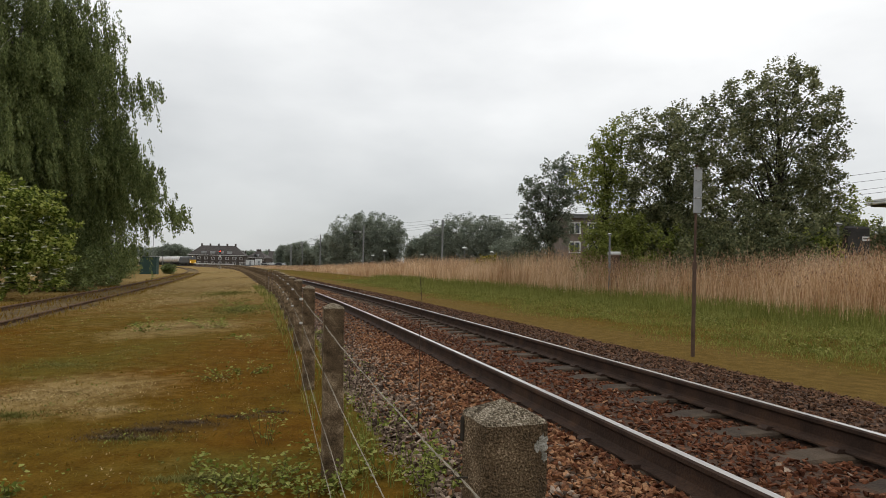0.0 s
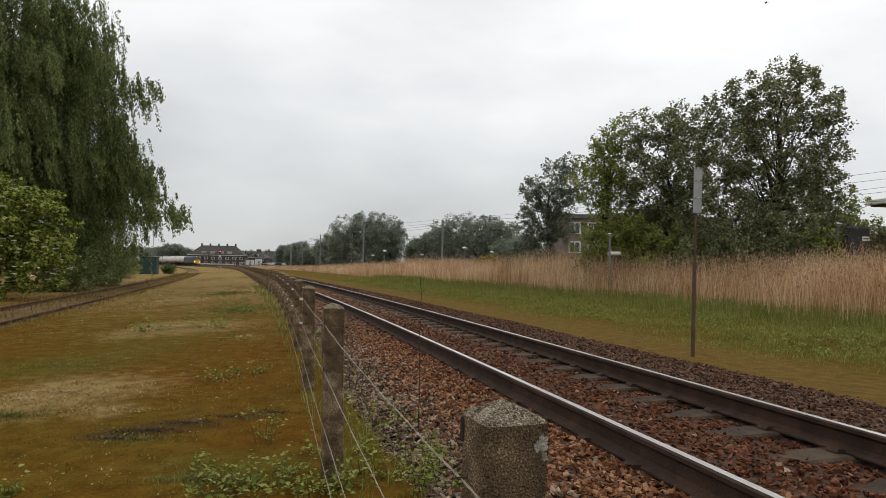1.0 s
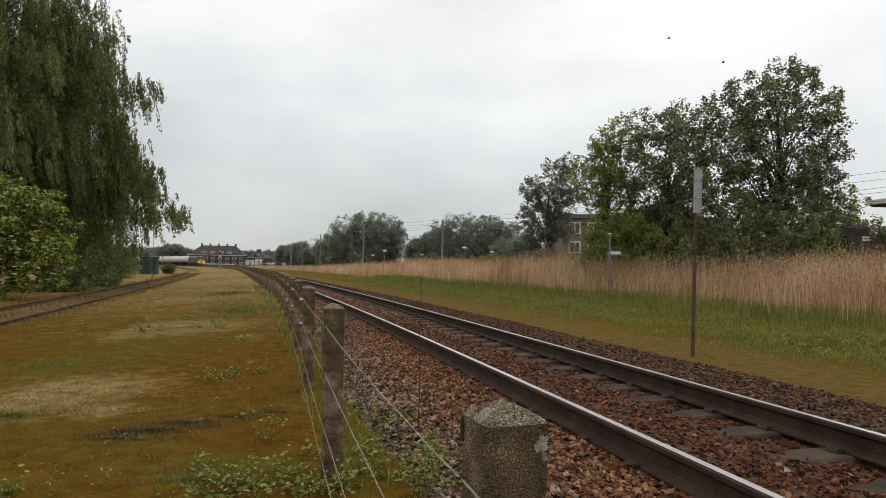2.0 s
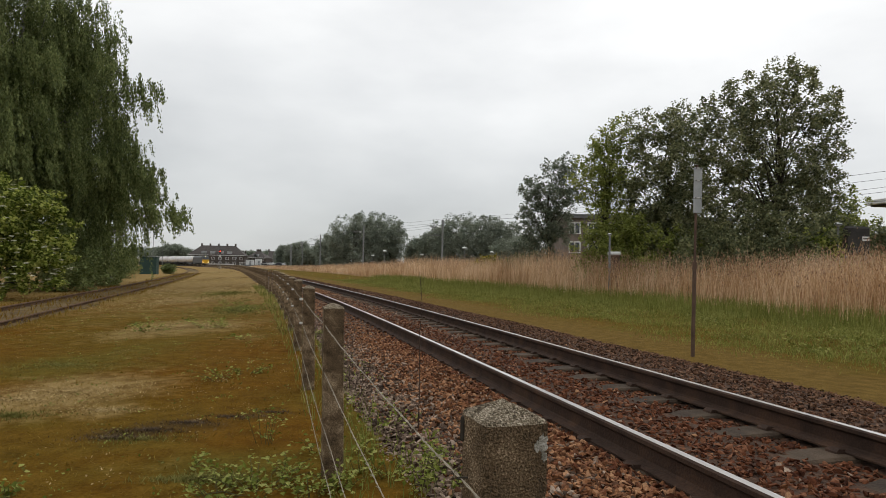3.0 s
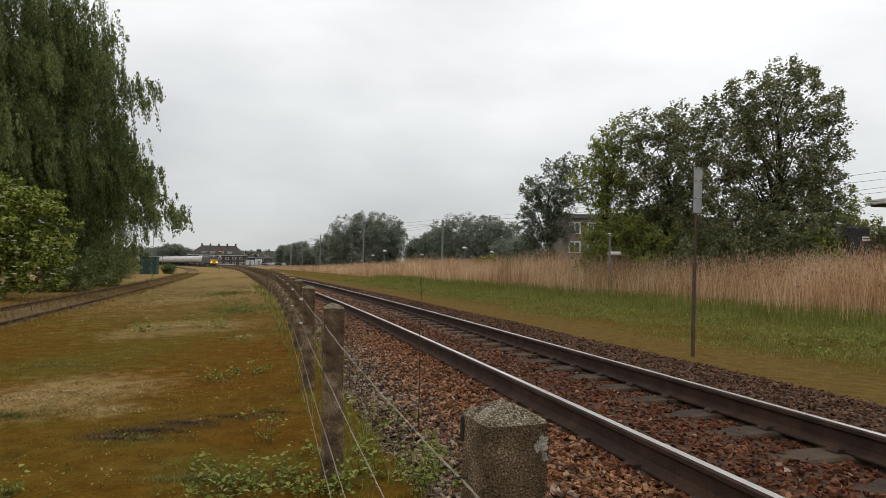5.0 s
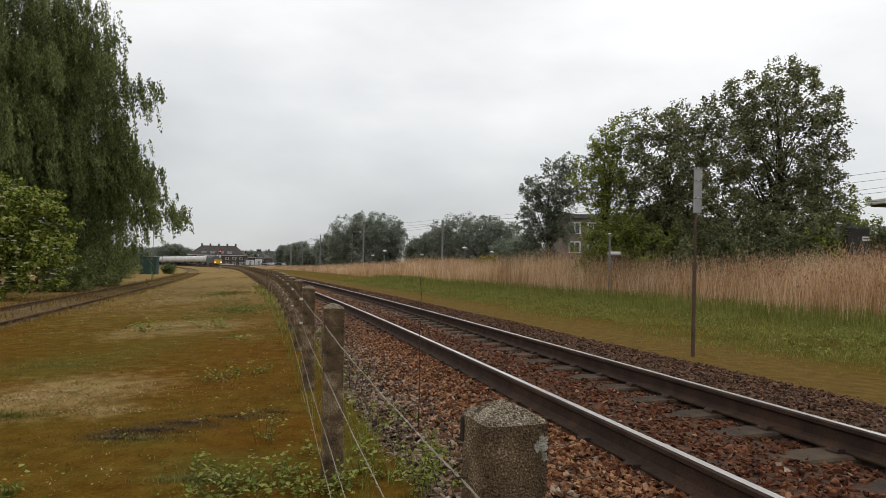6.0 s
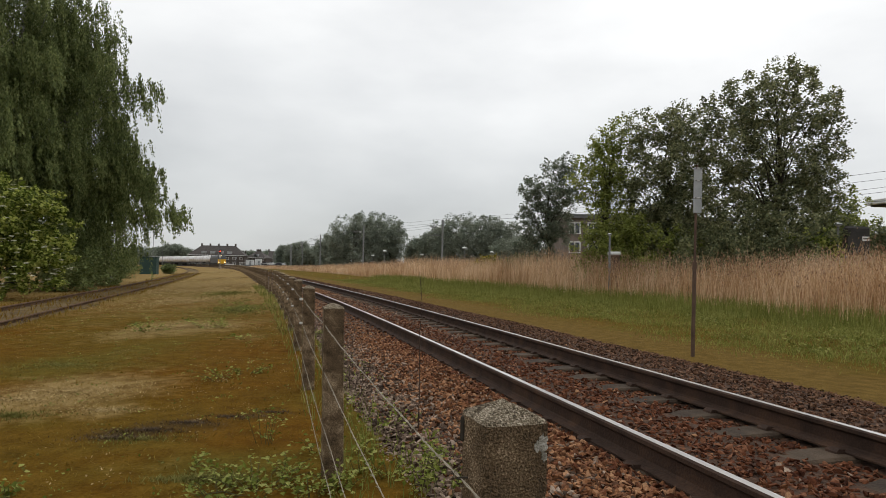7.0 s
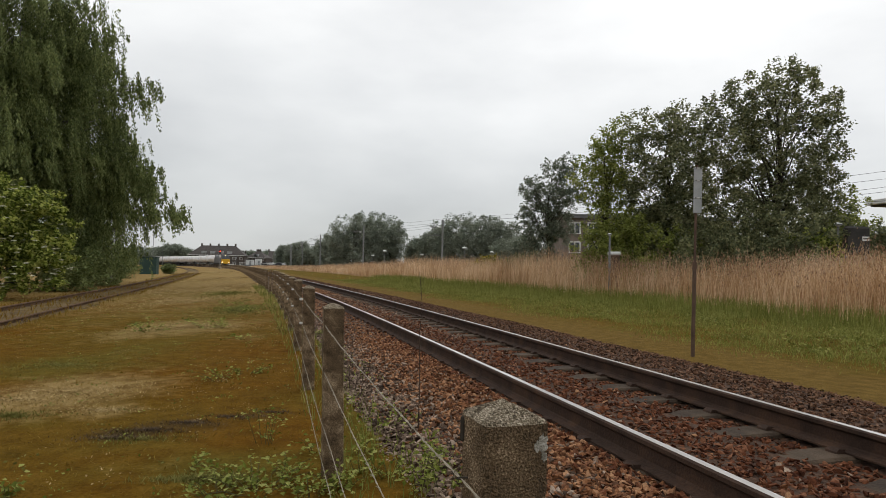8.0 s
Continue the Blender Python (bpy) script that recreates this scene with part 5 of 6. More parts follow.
def lamp_post(px, d, h, k=1.0):
    x, y, z = far(px, d)
    lp = thing("street_lamp", "grey street lamp with a pale round hood", "street lamp", (x, y, z), 0, "street lamps beyond the reeds")
    part("pole", Shape().tube([(0, 0, -0.2), (0, 0, h * 0.6), (0, 0, h)], [0.07, 0.055, 0.045], 8), M["pole"], lp)
    hood = part("hood", Shape().tube([(0, 0, h - 0.02), (0, 0, h + 0.08), (0, 0, h + 0.08 + 0.14 * k), (0, 0, h + 0.08 + 0.22 * k)], [0.10 * k, 0.36 * k, 0.30 * k, 0.05 * k], 12), M["white_paint"], lp, "pale round lamp hood")
    part("rim", Shape().tube([(0, 0, h + 0.05), (0, 0, h + 0.08)], [0.37 * k, 0.37 * k], 12), M["plate_dark"], hood)


for lamp_row in ((822, 85, 3.9), (681, 105, 3.8), (595, 150, 3.9), (747, 130, 3.8), (870, 105, 3.9), (660, 140, 3.6), (1079, 32, 3.1, 0.3), (1484, 29.5, 3.6, 0.5)):
    lamp_post(*lamp_row)

CATENARY = [(62.0, 4.0), (35.0, 30.0), (-0.1, 93.0), (-13.8, 110.0), (-28.0, 145.0), (-42.0, 190.0), (-60.0, 250.0)]


def build_catenary():
    tops = []
    for i, (x, y) in enumerate(CATENARY):
        z = float(ground_z(x, y))
        t = thing("catenary_pole", "grey overhead line pole with a short bracket", "pole", (x, y, z), 22, "overhead line poles")
        part("pole", Shape().box((0, 0, 4.1), (0.22, 0.22, 8.6), bevel=0.03), M["pole"], t)
        a = part("arm", Shape().tube([(0, 0, 7.2), (-2.4, 0, 7.4)], 0.05, 6).tube([(0, 0, 6.1), (-2.4, 0, 6.0)], 0.04, 6).tube([(0, 0, 6.2), (-1.8, 0, 7.35)], 0.03, 6), M["pole"], t)
        part("insulator", Shape().tube([(-0.35, 0, 7.24), (-0.5, 0, 7.25), (-0.65, 0, 7.26), (-0.8, 0, 7.27)], [0.05, 0.09, 0.09, 0.05], 8), M["white_paint"], a)
        tops.append(Vector((x, y, z)))
    for off, h, sag in ((0.0, 8.5, 0.5), (0.0, 8.0, 0.5), (-2.4, 7.4, 0.9), (-2.0, 7.1, 0.8), (-2.4, 6.0, 0.05)):
        w = Shape()
        pts = []
        for i in range(len(tops) - 1):
            a, b = tops[i], tops[i + 1]
            for q in range(6):
                t = q / 6
                p = a.lerp(b, t)
                n = Vector(((b - a).y, -(b - a).x, 0)).normalized()
                pts.append((p.x + n.x * off, p.y + n.y * off, p.z + h - sag * 4 * t * (1 - t) * (b - a).length / 60))
        w.tube(pts, 0.012, 5)
        ob = part("overhead_wire", w, M["plate_dark"], None)
        tagged(ob, "thin dark overhead line wire", "wire", "overhead wires")


build_catenary()


# ---- buildings ----
def window(parent, x, z, w, h, y, frame_w=0.09):
    win = part("window", Shape().box((x, y + 0.06, z), (w - 0.04, 0.04, h - 0.04)), M["pane"], parent, "dark glass pane")
    f = Shape()
    f.box((x - w / 2, y, z), (frame_w, 0.14, h), bevel=0.01).box((x + w / 2, y, z), (frame_w, 0.14, h), bevel=0.01)
    f.box((x, y, z + h / 2), (w + frame_w, 0.14, frame_w), bevel=0.01).box((x, y, z), (frame_w * 0.8, 0.10, h), bevel=0.01)
    part("window_frame", f, M["white_paint"], win, "white window frame")
    part("sill", Shape().box((x, y - 0.03, z - h / 2), (w + 0.25, 0.24, 0.10), bevel=0.015), M["white_paint"], win)


def build_flats():
    x, y = px_place(1010, 94)
    b = thing("apartment_building", "three-storey brown brick apartment block with white windows behind the trees", "building", (x, y, -0.1), 4)
    part("wall", Shape().box((12, 5.6, 4.6), (26, 11, 9.6), bevel=0.03), M["brick"], b)
    part("roof", Shape().box((12, 5.6, 9.55), (26.8, 11.8, 0.30), bevel=0.05), M["roof_flat"], b)
    part("fascia", Shape().box((12, -0.15, 9.25), (26.7, 0.25, 0.36), bevel=0.02), M["roof_flat"], b)
    for st in range(3):
        for i in range(9):
            window(b, 0.6 + 2.8 * i, 1.9 + 2.85 * st, 1.6, 1.6, 0.02, 0.17)
    for i in range(3):
        part("downpipe", Shape().tube([(2.0 + 8.4 * i, -0.02, 0), (2.0 + 8.4 * i, -0.02, 9.1)], 0.06, 6), M["pole"], b)


build_flats()


def house_row(px, d, width, depth, eave, ridge, units, turn, label, hip=True):
    x, y = px_place(px, d)
    h = thing("house", label, "house", (x, y, 0), turn, "distant houses")
    w2, d2 = width / 2, depth / 2
    part("wall", Shape().box((0, 0, eave / 2 - 0.2), (width, depth, eave + 0.4), bevel=0.03), M["house_brick"], h)
    o = 0.5
    hx = w2 - (depth * 0.55 if hip else 0.0)
    vs = [(-w2 - o, -d2 - o, eave - 0.1), (w2 + o, -d2 - o, eave - 0.1), (w2 + o, d2 + o, eave - 0.1), (-w2 - o, d2 + o, eave - 0.1), (-hx, 0, ridge), (hx, 0, ridge)]
    vs += [(p[0], p[1], p[2] - 0.25) for p in vs[:4]]
    fs = [(0, 1, 5, 4), (2, 3, 4, 5), (1, 2, 5), (3, 0, 4), (0, 6, 7, 1), (1, 7, 8, 2), (2, 8, 9, 3), (3, 9, 6, 0), (9, 8, 7, 6)]
    roof = part("roof", Shape().add(vs, fs), M["roof"], h, "brown tiled roof")
    for i in range(units + 1):
        cx = -hx + 2 * hx * i / units
        part("chimney", Shape().box((cx, 0.2, ridge + 0.2), (0.9, 0.7, 1.9), bevel=0.05), M["house_brick"], roof, "brick chimney")
    part("gutter", Shape().box((0, -d2 - 0.42, eave - 0.1), (width + 0.9, 0.2, 0.28), bevel=0.03), M["white_paint"], h)
    step = width / (units * 2)
    for i in range(units * 2):
        for z in ((1.6, 4.4) if eave > 4.5 else (1.6,)):
            window(h, -w2 + step * (i + 0.5), z, step * 0.42, 1.4, -d2 - 0.02, 0.14)
    for i in range(units):
        part("dormer", Shape().box((-hx + 2 * hx * (i + 0.5) / units, -depth * 0.41, eave + 1.5), (2.6, 1.8, 1.4), bevel=0.05), M["plate_grey"], roof, "pale dormer")


house_row(387, 370, 31, 11, 6.2, 11.8, 4, 8, "row of brown brick houses with hipped roof and chimneys")
house_row(458, 400, 13, 10, 5.4, 9.6, 2, -6, "brown brick houses with tiled roof in the distance")
house_row(490, 420, 10, 9, 5.6, 10.2, 1, 12, "small brick house with tiled roof in the distance", False)
house_row(515, 430, 9, 9, 5.6, 11.0, 1, 20, "tall gabled brick house in the distance", False)
house_row(432, 430, 8, 9, 5.0, 9.0, 1, -12, "low brick house in the distance")


ROAD_Z = 0.9


def build_far_things():
    x0, x1 = px_place(424, 322)[0], px_place(585, 322)[0]
    bank = Shape()
    prof = [(302, -0.3), (306, ROAD_Z - 0.1), (308, ROAD_Z), (338, ROAD_Z), (340, ROAD_Z - 0.1), (345, -0.3)]
    bank.add([(x, y, z) for x in (x0, x1) for y, z in prof], [tuple(range(5, -1, -1)), tuple(range(6, 12))] + [(i, i + 1, i + 7, i + 6) for i in range(5)])
    tagged(put("road", bank.mesh("road"), M["asphalt"]), "raised asphalt road leading over the level crossing", "road", kind="structure")
    # white shed and board by the crossing
    for px, d, w, h, lab in ((443, 330, 4.0, 2.6, "small white shed near the level crossing"), (458, 325, 3.2, 3.2, "white square board near the level crossing")):
        x, y, z = far(px, d)
        z = ROAD_Z if 306 < d < 339 else z
        s = thing("shed", lab, "shed", (x, y, z), 10, "white sheds")
        part("wall", Shape().box((0, 0, h / 2 - 0.1), (w, 2.4, h + 0.2), bevel=0.05), M["white_paint"], s)
        part("roof", Shape().box((0, 0, h + 0.08), (w + 0.4, 2.8, 0.16), bevel=0.04), M["roof_flat"], s)
        part("door", Shape().box((0.3, -1.22, 1.0), (0.9, 0.05, 2.0), bevel=0.01), M["pole"], s)
    for px, d, m, lab in ((470, 318, "car_dark", "dark car waiting at the level crossing"), (482, 316, "car_white", "white car waiting at the level crossing"),
                          (496, 314, "car_dark", "dark car near the level crossing"), (508, 312, "car_white", "white van-like car near the level crossing")):
        x, y, z = far(px, d)
        z = ROAD_Z if 306 < d < 339 else z
        c = thing("car", lab, "car", (x, y, z), 75, "cars at the crossing")
        vs, prof = [], [(-2.1, 0.35), (-2.1, 0.85), (-1.2, 0.95), (-0.6, 1.45), (1.0, 1.45), (1.8, 0.95), (2.1, 0.8), (2.1, 0.35)]
        for xx in (-0.85, 0.85):
            vs += [(xx * (0.85 if z1 > 1.2 else 1), y1, z1) for y1, z1 in prof]
        fs = [tuple(range(8)), tuple(range(15, 7, -1))] + [(i, 8 + i, 8 + (i + 1) % 8, (i + 1) % 8) for i in range(8)]
        part("body", Shape().add(vs, fs), M[m], c)
        part("windscreen", Shape().box((0, 0.2, 1.22), (1.62, 1.7, 0.36), bevel=0.05), M["pane"], c)
        for wx in (-0.75, 0.75):
            for wy in (-1.3, 1.3):
                part("wheel", Shape().tube([(wx - 0.1, wy, 0.32), (wx + 0.1, wy, 0.32)], 0.32, 12), M["loco_dark"], c)
    x, y, _ = far(500, 315)
    z = ROAD_Z
    g = thing("crossing_fence", "long low white barrier rail at the level crossing", "fence", (x, y, z), 6)
    part("rail", Shape().box((0, 0, 1.0), (40, 0.08, 0.22), bevel=0.02), M["white_paint"], g)
    for i in range(12):
        part("post", Shape().box((-19.5 + 3.5 * i, 0.08, 0.45), (0.12, 0.12, 1.1), bevel=0.01), M["pole"], g)
    x, y, z = far(374, 335)
    g = thing("crash_barrier", "pale grey steel barrier beside the far road", "barrier", (x, y, z), 4)
    part("rail", Shape().box((0, 0, 1.15), (24, 0.10, 0.45), bevel=0.05), M["white_paint"], g)
    for i in range(7):
        part("post", Shape().box((-11 + 3.6 * i, 0.1, 0.45), (0.14, 0.1, 1.3), bevel=0.01), M["pole"], g)
    # crossing lights and poles
    for px, d, h in ((487, 300, 6.6), (516, 290, 10.5), (533, 250, 10.5), (418, 320, 5.0), (500, 330, 6.0), (553, 210, 7.0)):
        x, y, z = far(px, d)
        z = ROAD_Z if 306 < d < 339 and px > 430 else z
        p = thing("crossing_mast", "grey mast near the level crossing", "mast", (x, y, z), 0, "masts at the crossing")
        part("pole", Shape().tube([(0, 0, -0.2), (0, 0, h)], [0.14, 0.11], 8), M["pole"], p)
        part("fitting", Shape().box((0, -0.15, h - 0.5), (0.8, 0.15, 0.9), bevel=0.05), M["plate_grey"], p)
    # platform shelter and board beyond the reeds
    x, y, z = far(1598, 40)
    s = thing("platform_shelter", "white flat roof of a platform shelter beyond the trees", "shelter", (x, y, z), 8)
    part("roof", Shape().box((0, 0, 6.05), (2.6, 3.0, 0.34), bevel=0.04), M["white_paint"], s)
    part("soffit", Shape().box((0, 0, 5.84), (2.2, 2.6, 0.12), bevel=0.03), M["plate_dark"], s)
    for px_ in (-0.6, 0.9):
        part("column", Shape().tube([(px_, -1.2, -0.2), (px_, -1.2, 5.85)], 0.08, 8), M["pole"], s)
    x, y, z = far(1516, 29.5)
    k = thing("information_cabinet", "dark board with a small white name plate", "sign", (x, y, z), 8)
    part("board", Shape().box((0, 0, 2.95), (1.3, 0.3, 1.35), bevel=0.1), M["loco_dark"], k)
    part("plate", Shape().box((0.34, -0.17, 3.05), (0.37, 0.03, 0.2), bevel=0.01), M["white_paint"], k, "white plate")
    part("bar", Shape().box((0.34, -0.192, 3.05), (0.28, 0.01, 0.055)), M["plate_dark"], k)
    for q in (-0.5, 0.5):
        part("leg", Shape().tube([(q, 0, -0.2), (q, 0, 2.4)], 0.06, 8), M["pole"], k)
    x, y, z = far(1087, 33.5)
    k = thing("transformer_box", "small white-topped box behind the reeds", "cabinet", (x, y, z), 5)
    part("body", Shape().box((0, 0, 1.05), (0.48, 0.45, 2.3), bevel=0.03), M["post_steel"], k)
    part("lid", Shape().box((0, 0, 2.26), (0.56, 0.52, 0.2), bevel=0.05), M["white_paint"], k)


build_far_things()


# ---- the freight train ----
def wheelset(parent, y, r=0.46):
    for x in (-0.75, 0.75):
        part("wheel", Shape().tube([(x - 0.065, y, r), (x - 0.03, y, r), (x + 0.065, y, r)], [r * 0.97, r, r], 16), M["loco_dark"], parent)


def bogie(parent, y, wheels, span):
    bg = part("bogie", Shape().box((-1.05, y, 0.62), (0.16, span + 1.0, 0.42), bevel=0.08).box((1.05, y, 0.62), (0.16, span + 1.0, 0.42), bevel=0.08)
              .box((0, y, 0.68), (2.0, 0.5, 0.3), bevel=0.05), M["loco_dark"], parent, "dark bogie frame")
    for i in range(wheels):
        wheelset(bg, y - span / 2 + span * i / (wheels - 1), 0.5)


def extrude_y(sh, profile, y0, y1, slot=0):
    k = len(profile)
    vs = [(x, y0, z) for x, z in profile] + [(x, y1, z) for x, z in profile]
    fs = [tuple(range(k)), tuple(range(2 * k - 1, k - 1, -1))] + [(i, k + i, k + (i + 1) % k, (i + 1) % k) for i in range(k)]
    return sh.add(vs, fs, slot)


def build_loco():
    lo = thing("locomotive", "diesel freight locomotive with yellow cab front and grey body, headlamps lit", "locomotive")
    hood = [(-1.32, 1.25), (1.32, 1.25), (1.32, 3.1), (1.12, 3.62), (0.6, 3.88), (-0.6, 3.88), (-1.12, 3.62), (-1.32, 3.1)]
    part("body", extrude_y(Shape(), hood, -8.0, 8.0), M["loco_grey"], lo, "dark grey ribbed body side")
    part("roof_panel", Shape().box((0, 0, 3.9), (1.2, 15.0, 0.16), bevel=0.05), M["pole"], lo, "light grey roof")
    for i in range(12):
        part("side_rib", Shape().box((-1.335, -7 + 1.25 * i, 2.2), (0.05, 0.10, 1.7), bevel=0.02), M["loco_grey"], lo)
    part("solebar", Shape().box((0, 0, 1.12), (2.7, 20.0, 0.34), bevel=0.05), M["loco_dark"], lo)
    for end in (-1, 1):
        cab = Shape()
        prof = [(8.0, 1.25), (10.0, 1.25), (10.15, 2.45), (9.35, 3.62), (8.9, 3.88), (8.0, 3.9)]
        vs = [(-1.34 * (0.86 if z > 3.2 else 1), y * end, z) for y, z in prof] + [(1.34 * (0.86 if z > 3.2 else 1), y * end, z) for y, z in prof]
        fs = [tuple(range(6)), tuple(range(11, 5, -1))] + [(i, 6 + i, 6 + (i + 1) % 6, (i + 1) % 6) for i in range(6)]
        c = part("cab", cab.add(vs, fs), M["loco_grey"], lo)
        part("front_panel", Shape().box((0, 10.14 * end, 1.72), (2.62, 0.16, 1.5), bevel=0.06), M["loco_yellow"], c, "bright yellow front panel")
        for sx in (-0.62, 0.62):
            g = Shape()
            y0, y1 = 10.14 * end, 9.42 * end
            g.add([(sx - 0.5, y0 + 0.02 * end, 2.58), (sx + 0.5, y0 + 0.02 * end, 2.58), (sx + 0.42, y1 + 0.05 * end, 3.52), (sx - 0.42, y1 + 0.05 * end, 3.52),
                   (sx - 0.5, y0 - 0.02 * end, 2.54), (sx + 0.5, y0 - 0.02 * end, 2.54), (sx + 0.42, y1 - 0.02 * end, 3.48), (sx - 0.42, y1 - 0.02 * end, 3.48)],
                  [(0, 1, 2, 3), (7, 6, 5, 4), (0, 4, 5, 1), (1, 5, 6, 2), (2, 6, 7, 3), (3, 7, 4, 0)])
            part("windscreen", g, M["pane"], c, "dark windscreen")
            part("buffer", Shape().tube([(sx * 1.4, 10.1 * end, 1.06), (sx * 1.4, 10.6 * end, 1.06), (sx * 1.4, 10.65 * end, 1.06)], [0.11, 0.11, 0.24], 10), M["loco_dark"], c)
            if end > 0:
                part("headlight", Shape().tube([(sx * 1.55, 10.2, 1.5), (sx * 1.55, 10.27, 1.5)], [0.17, 0.15], 10), M["headlamp"], c, "lit warm headlamp")
        if end > 0:
            part("top_light", Shape().tube([(0, 9.3, 3.72), (0, 9.42, 3.72)], [0.08, 0.07], 10), M["headlamp"], c, "lit top lamp")
    part("fuel_tank", Shape().box((0, 0, 0.72), (2.3, 5.0, 0.75), bevel=0.12), M["loco_dark"], lo)
    for y in (-6.4, 6.4):
        bogie(lo, y, 3, 3.6)
    return lo


def build_wagon():
    w = thing("tank_wagon", "silver-white bogie tank wagon coupled in a freight train", "wagon", group="tank wagons of the train")
    r, zc = 1.42, 2.62
    pts = [(0, -7.1, zc), (0, -7.0, zc), (0, -6.75, zc), (0, 6.75, zc), (0, 7.0, zc), (0, 7.1, zc)]
    part("tank", Shape().tube(pts, [r * 0.45, r * 0.82, r, r, r * 0.82, r * 0.45], 24), M["tank"], w, "pale silver tank barrel", smooth=True)
    part("underframe", Shape().box((0, 0, 1.12), (1.7, 14.9, 0.28), bevel=0.04).box((-1.2, 0, 1.10), (0.12, 14.6, 0.22)).box((1.2, 0, 1.10), (0.12, 14.6, 0.22)), M["loco_dark"], w)
    for y in (-3.5, 0.0, 3.5):
        part("tank_band", Shape().tube([(0, y - 0.07, zc), (0, y + 0.07, zc)], r + 0.015, 24), M["pole"], w)
    for y in (-6.3, 6.3):
        part("saddle", Shape().box((0, y, 1.5), (2.3, 0.4, 0.55), bevel=0.04), M["loco_dark"], w)
    part("dome", Shape().tube([(0, 0, zc + r - 0.08), (0, 0, zc + r + 0.16)], [0.42, 0.40], 14), M["tank"], w)
    part("walkway", Shape().box((0, 0, zc + r + 0.10), (0.5, 6.0, 0.05)), M["pole"], w)
    lad = Shape().tube([(-1.5, 1.0, 1.2), (-1.5, 1.0, zc), (-0.6, 1.0, zc + r + 0.1)], 0.03, 5).tube([(-1.5, 1.5, 1.2), (-1.5, 1.5, zc), (-0.6, 1.5, zc + r + 0.1)], 0.03, 5)
    for i in range(6):
        lad.tube([(-1.5, 1.0, 1.3 + 0.26 * i), (-1.5, 1.5, 1.3 + 0.26 * i)], 0.02, 5)
    part("ladder", lad, M["pole"], w)
    part("label_panel", Shape().box((-1.42, -2.0, 2.62), (0.03, 1.4, 0.7)), M["loco_grey"], w, "dark marking panel")
    for y in (-5.0, 5.0):
        bogie(w, y, 2, 1.8)
    for y in (-1, 1):
        for x in (-0.87, 0.87):
            part("buffer", Shape().tube([(x, 7.4 * y, 1.06), (x, 7.72 * y, 1.06), (x, 7.76 * y, 1.06)], [0.09, 0.09, 0.22], 10), M["loco_dark"], w)
    return w


locomotive = build_loco()
wagon = build_wagon()
wagons = [wagon] + [copy_thing(wagon, pose(0, 0, 0)) for _ in range(7)]


# ---- birds ----
def build_bird(label):
    b = thing("bird", label, "bird", group="birds crossing the sky")
    part("body", Shape().tube([(0, -0.14, 0), (0, -0.08, 0), (0, 0.02, 0), (0, 0.10, 0.01), (0, 0.14, 0.015), (0, 0.18, 0.01)], [0.012, 0.03, 0.042, 0.03, 0.028, 0.005], 8), M["feather"], b, smooth=True)
    part("tail", Shape().add([(-0.02, -0.12, 0.004), (0.02, -0.12, 0.004), (0.045, -0.24, 0), (-0.045, -0.24, 0), (0, -0.12, -0.006), (0, -0.24, -0.006)], [(0, 1, 2, 3), (1, 0, 4), (0, 3, 5, 4), (2, 1, 4, 5), (3, 2, 5)]), M["feather"], b)
    wings = []
    for s in (-1, 1):
        wings.append(part("wing", Shape().add([(0.02 * s, 0.06, 0), (0.02 * s, -0.06, 0), (0.17 * s, 0.09, 0), (0.16 * s, -0.05, 0), (0.36 * s, 0.0, 0), (0.34 * s, -0.05, 0),
                                              (0.02 * s, 0.03, 0.014), (0.17 * s, 0.04, 0.01)],
                                             [(0, 2, 7, 6), (6, 7, 3, 1), (2, 4, 7), (7, 4, 5, 3), (0, 1, 3, 2), (2, 3, 5, 4)]), M["feather"], b))
    return b, wings


birds = [build_bird("small dark bird flying across the grey sky") for _ in range(3)]
for flyer, _ in birds:
    flyer.scale = (0.65, 0.65, 0.65)


# ---- ballast stones ----
def stone_shape(rng):
    """An angular crushed stone: the hull of a few scattered corners."""
    p = rng.normal(size=(9, 3))
    p /= np.linalg.norm(p, axis=1)[:, None]
    p *= rng.uniform(0.75, 1.1, (9, 1)) * np.array([1.35, 0.95, 0.62])
    bm = bmesh.new()
    for q in p:
        bm.verts.new(q)
    bmesh.ops.convex_hull(bm, input=bm.verts)
    bmesh.ops.delete(bm, geom=[q for q in bm.verts if not q.link_faces], context="VERTS")
    bmesh.ops.triangulate(bm, faces=bm.faces)
    bm.verts.index_update()
    v, f = np.array([tuple(q.co) for q in bm.verts]), np.array([[q.index for q in g.verts] for g in bm.faces])
    bm.free()
    return v, f


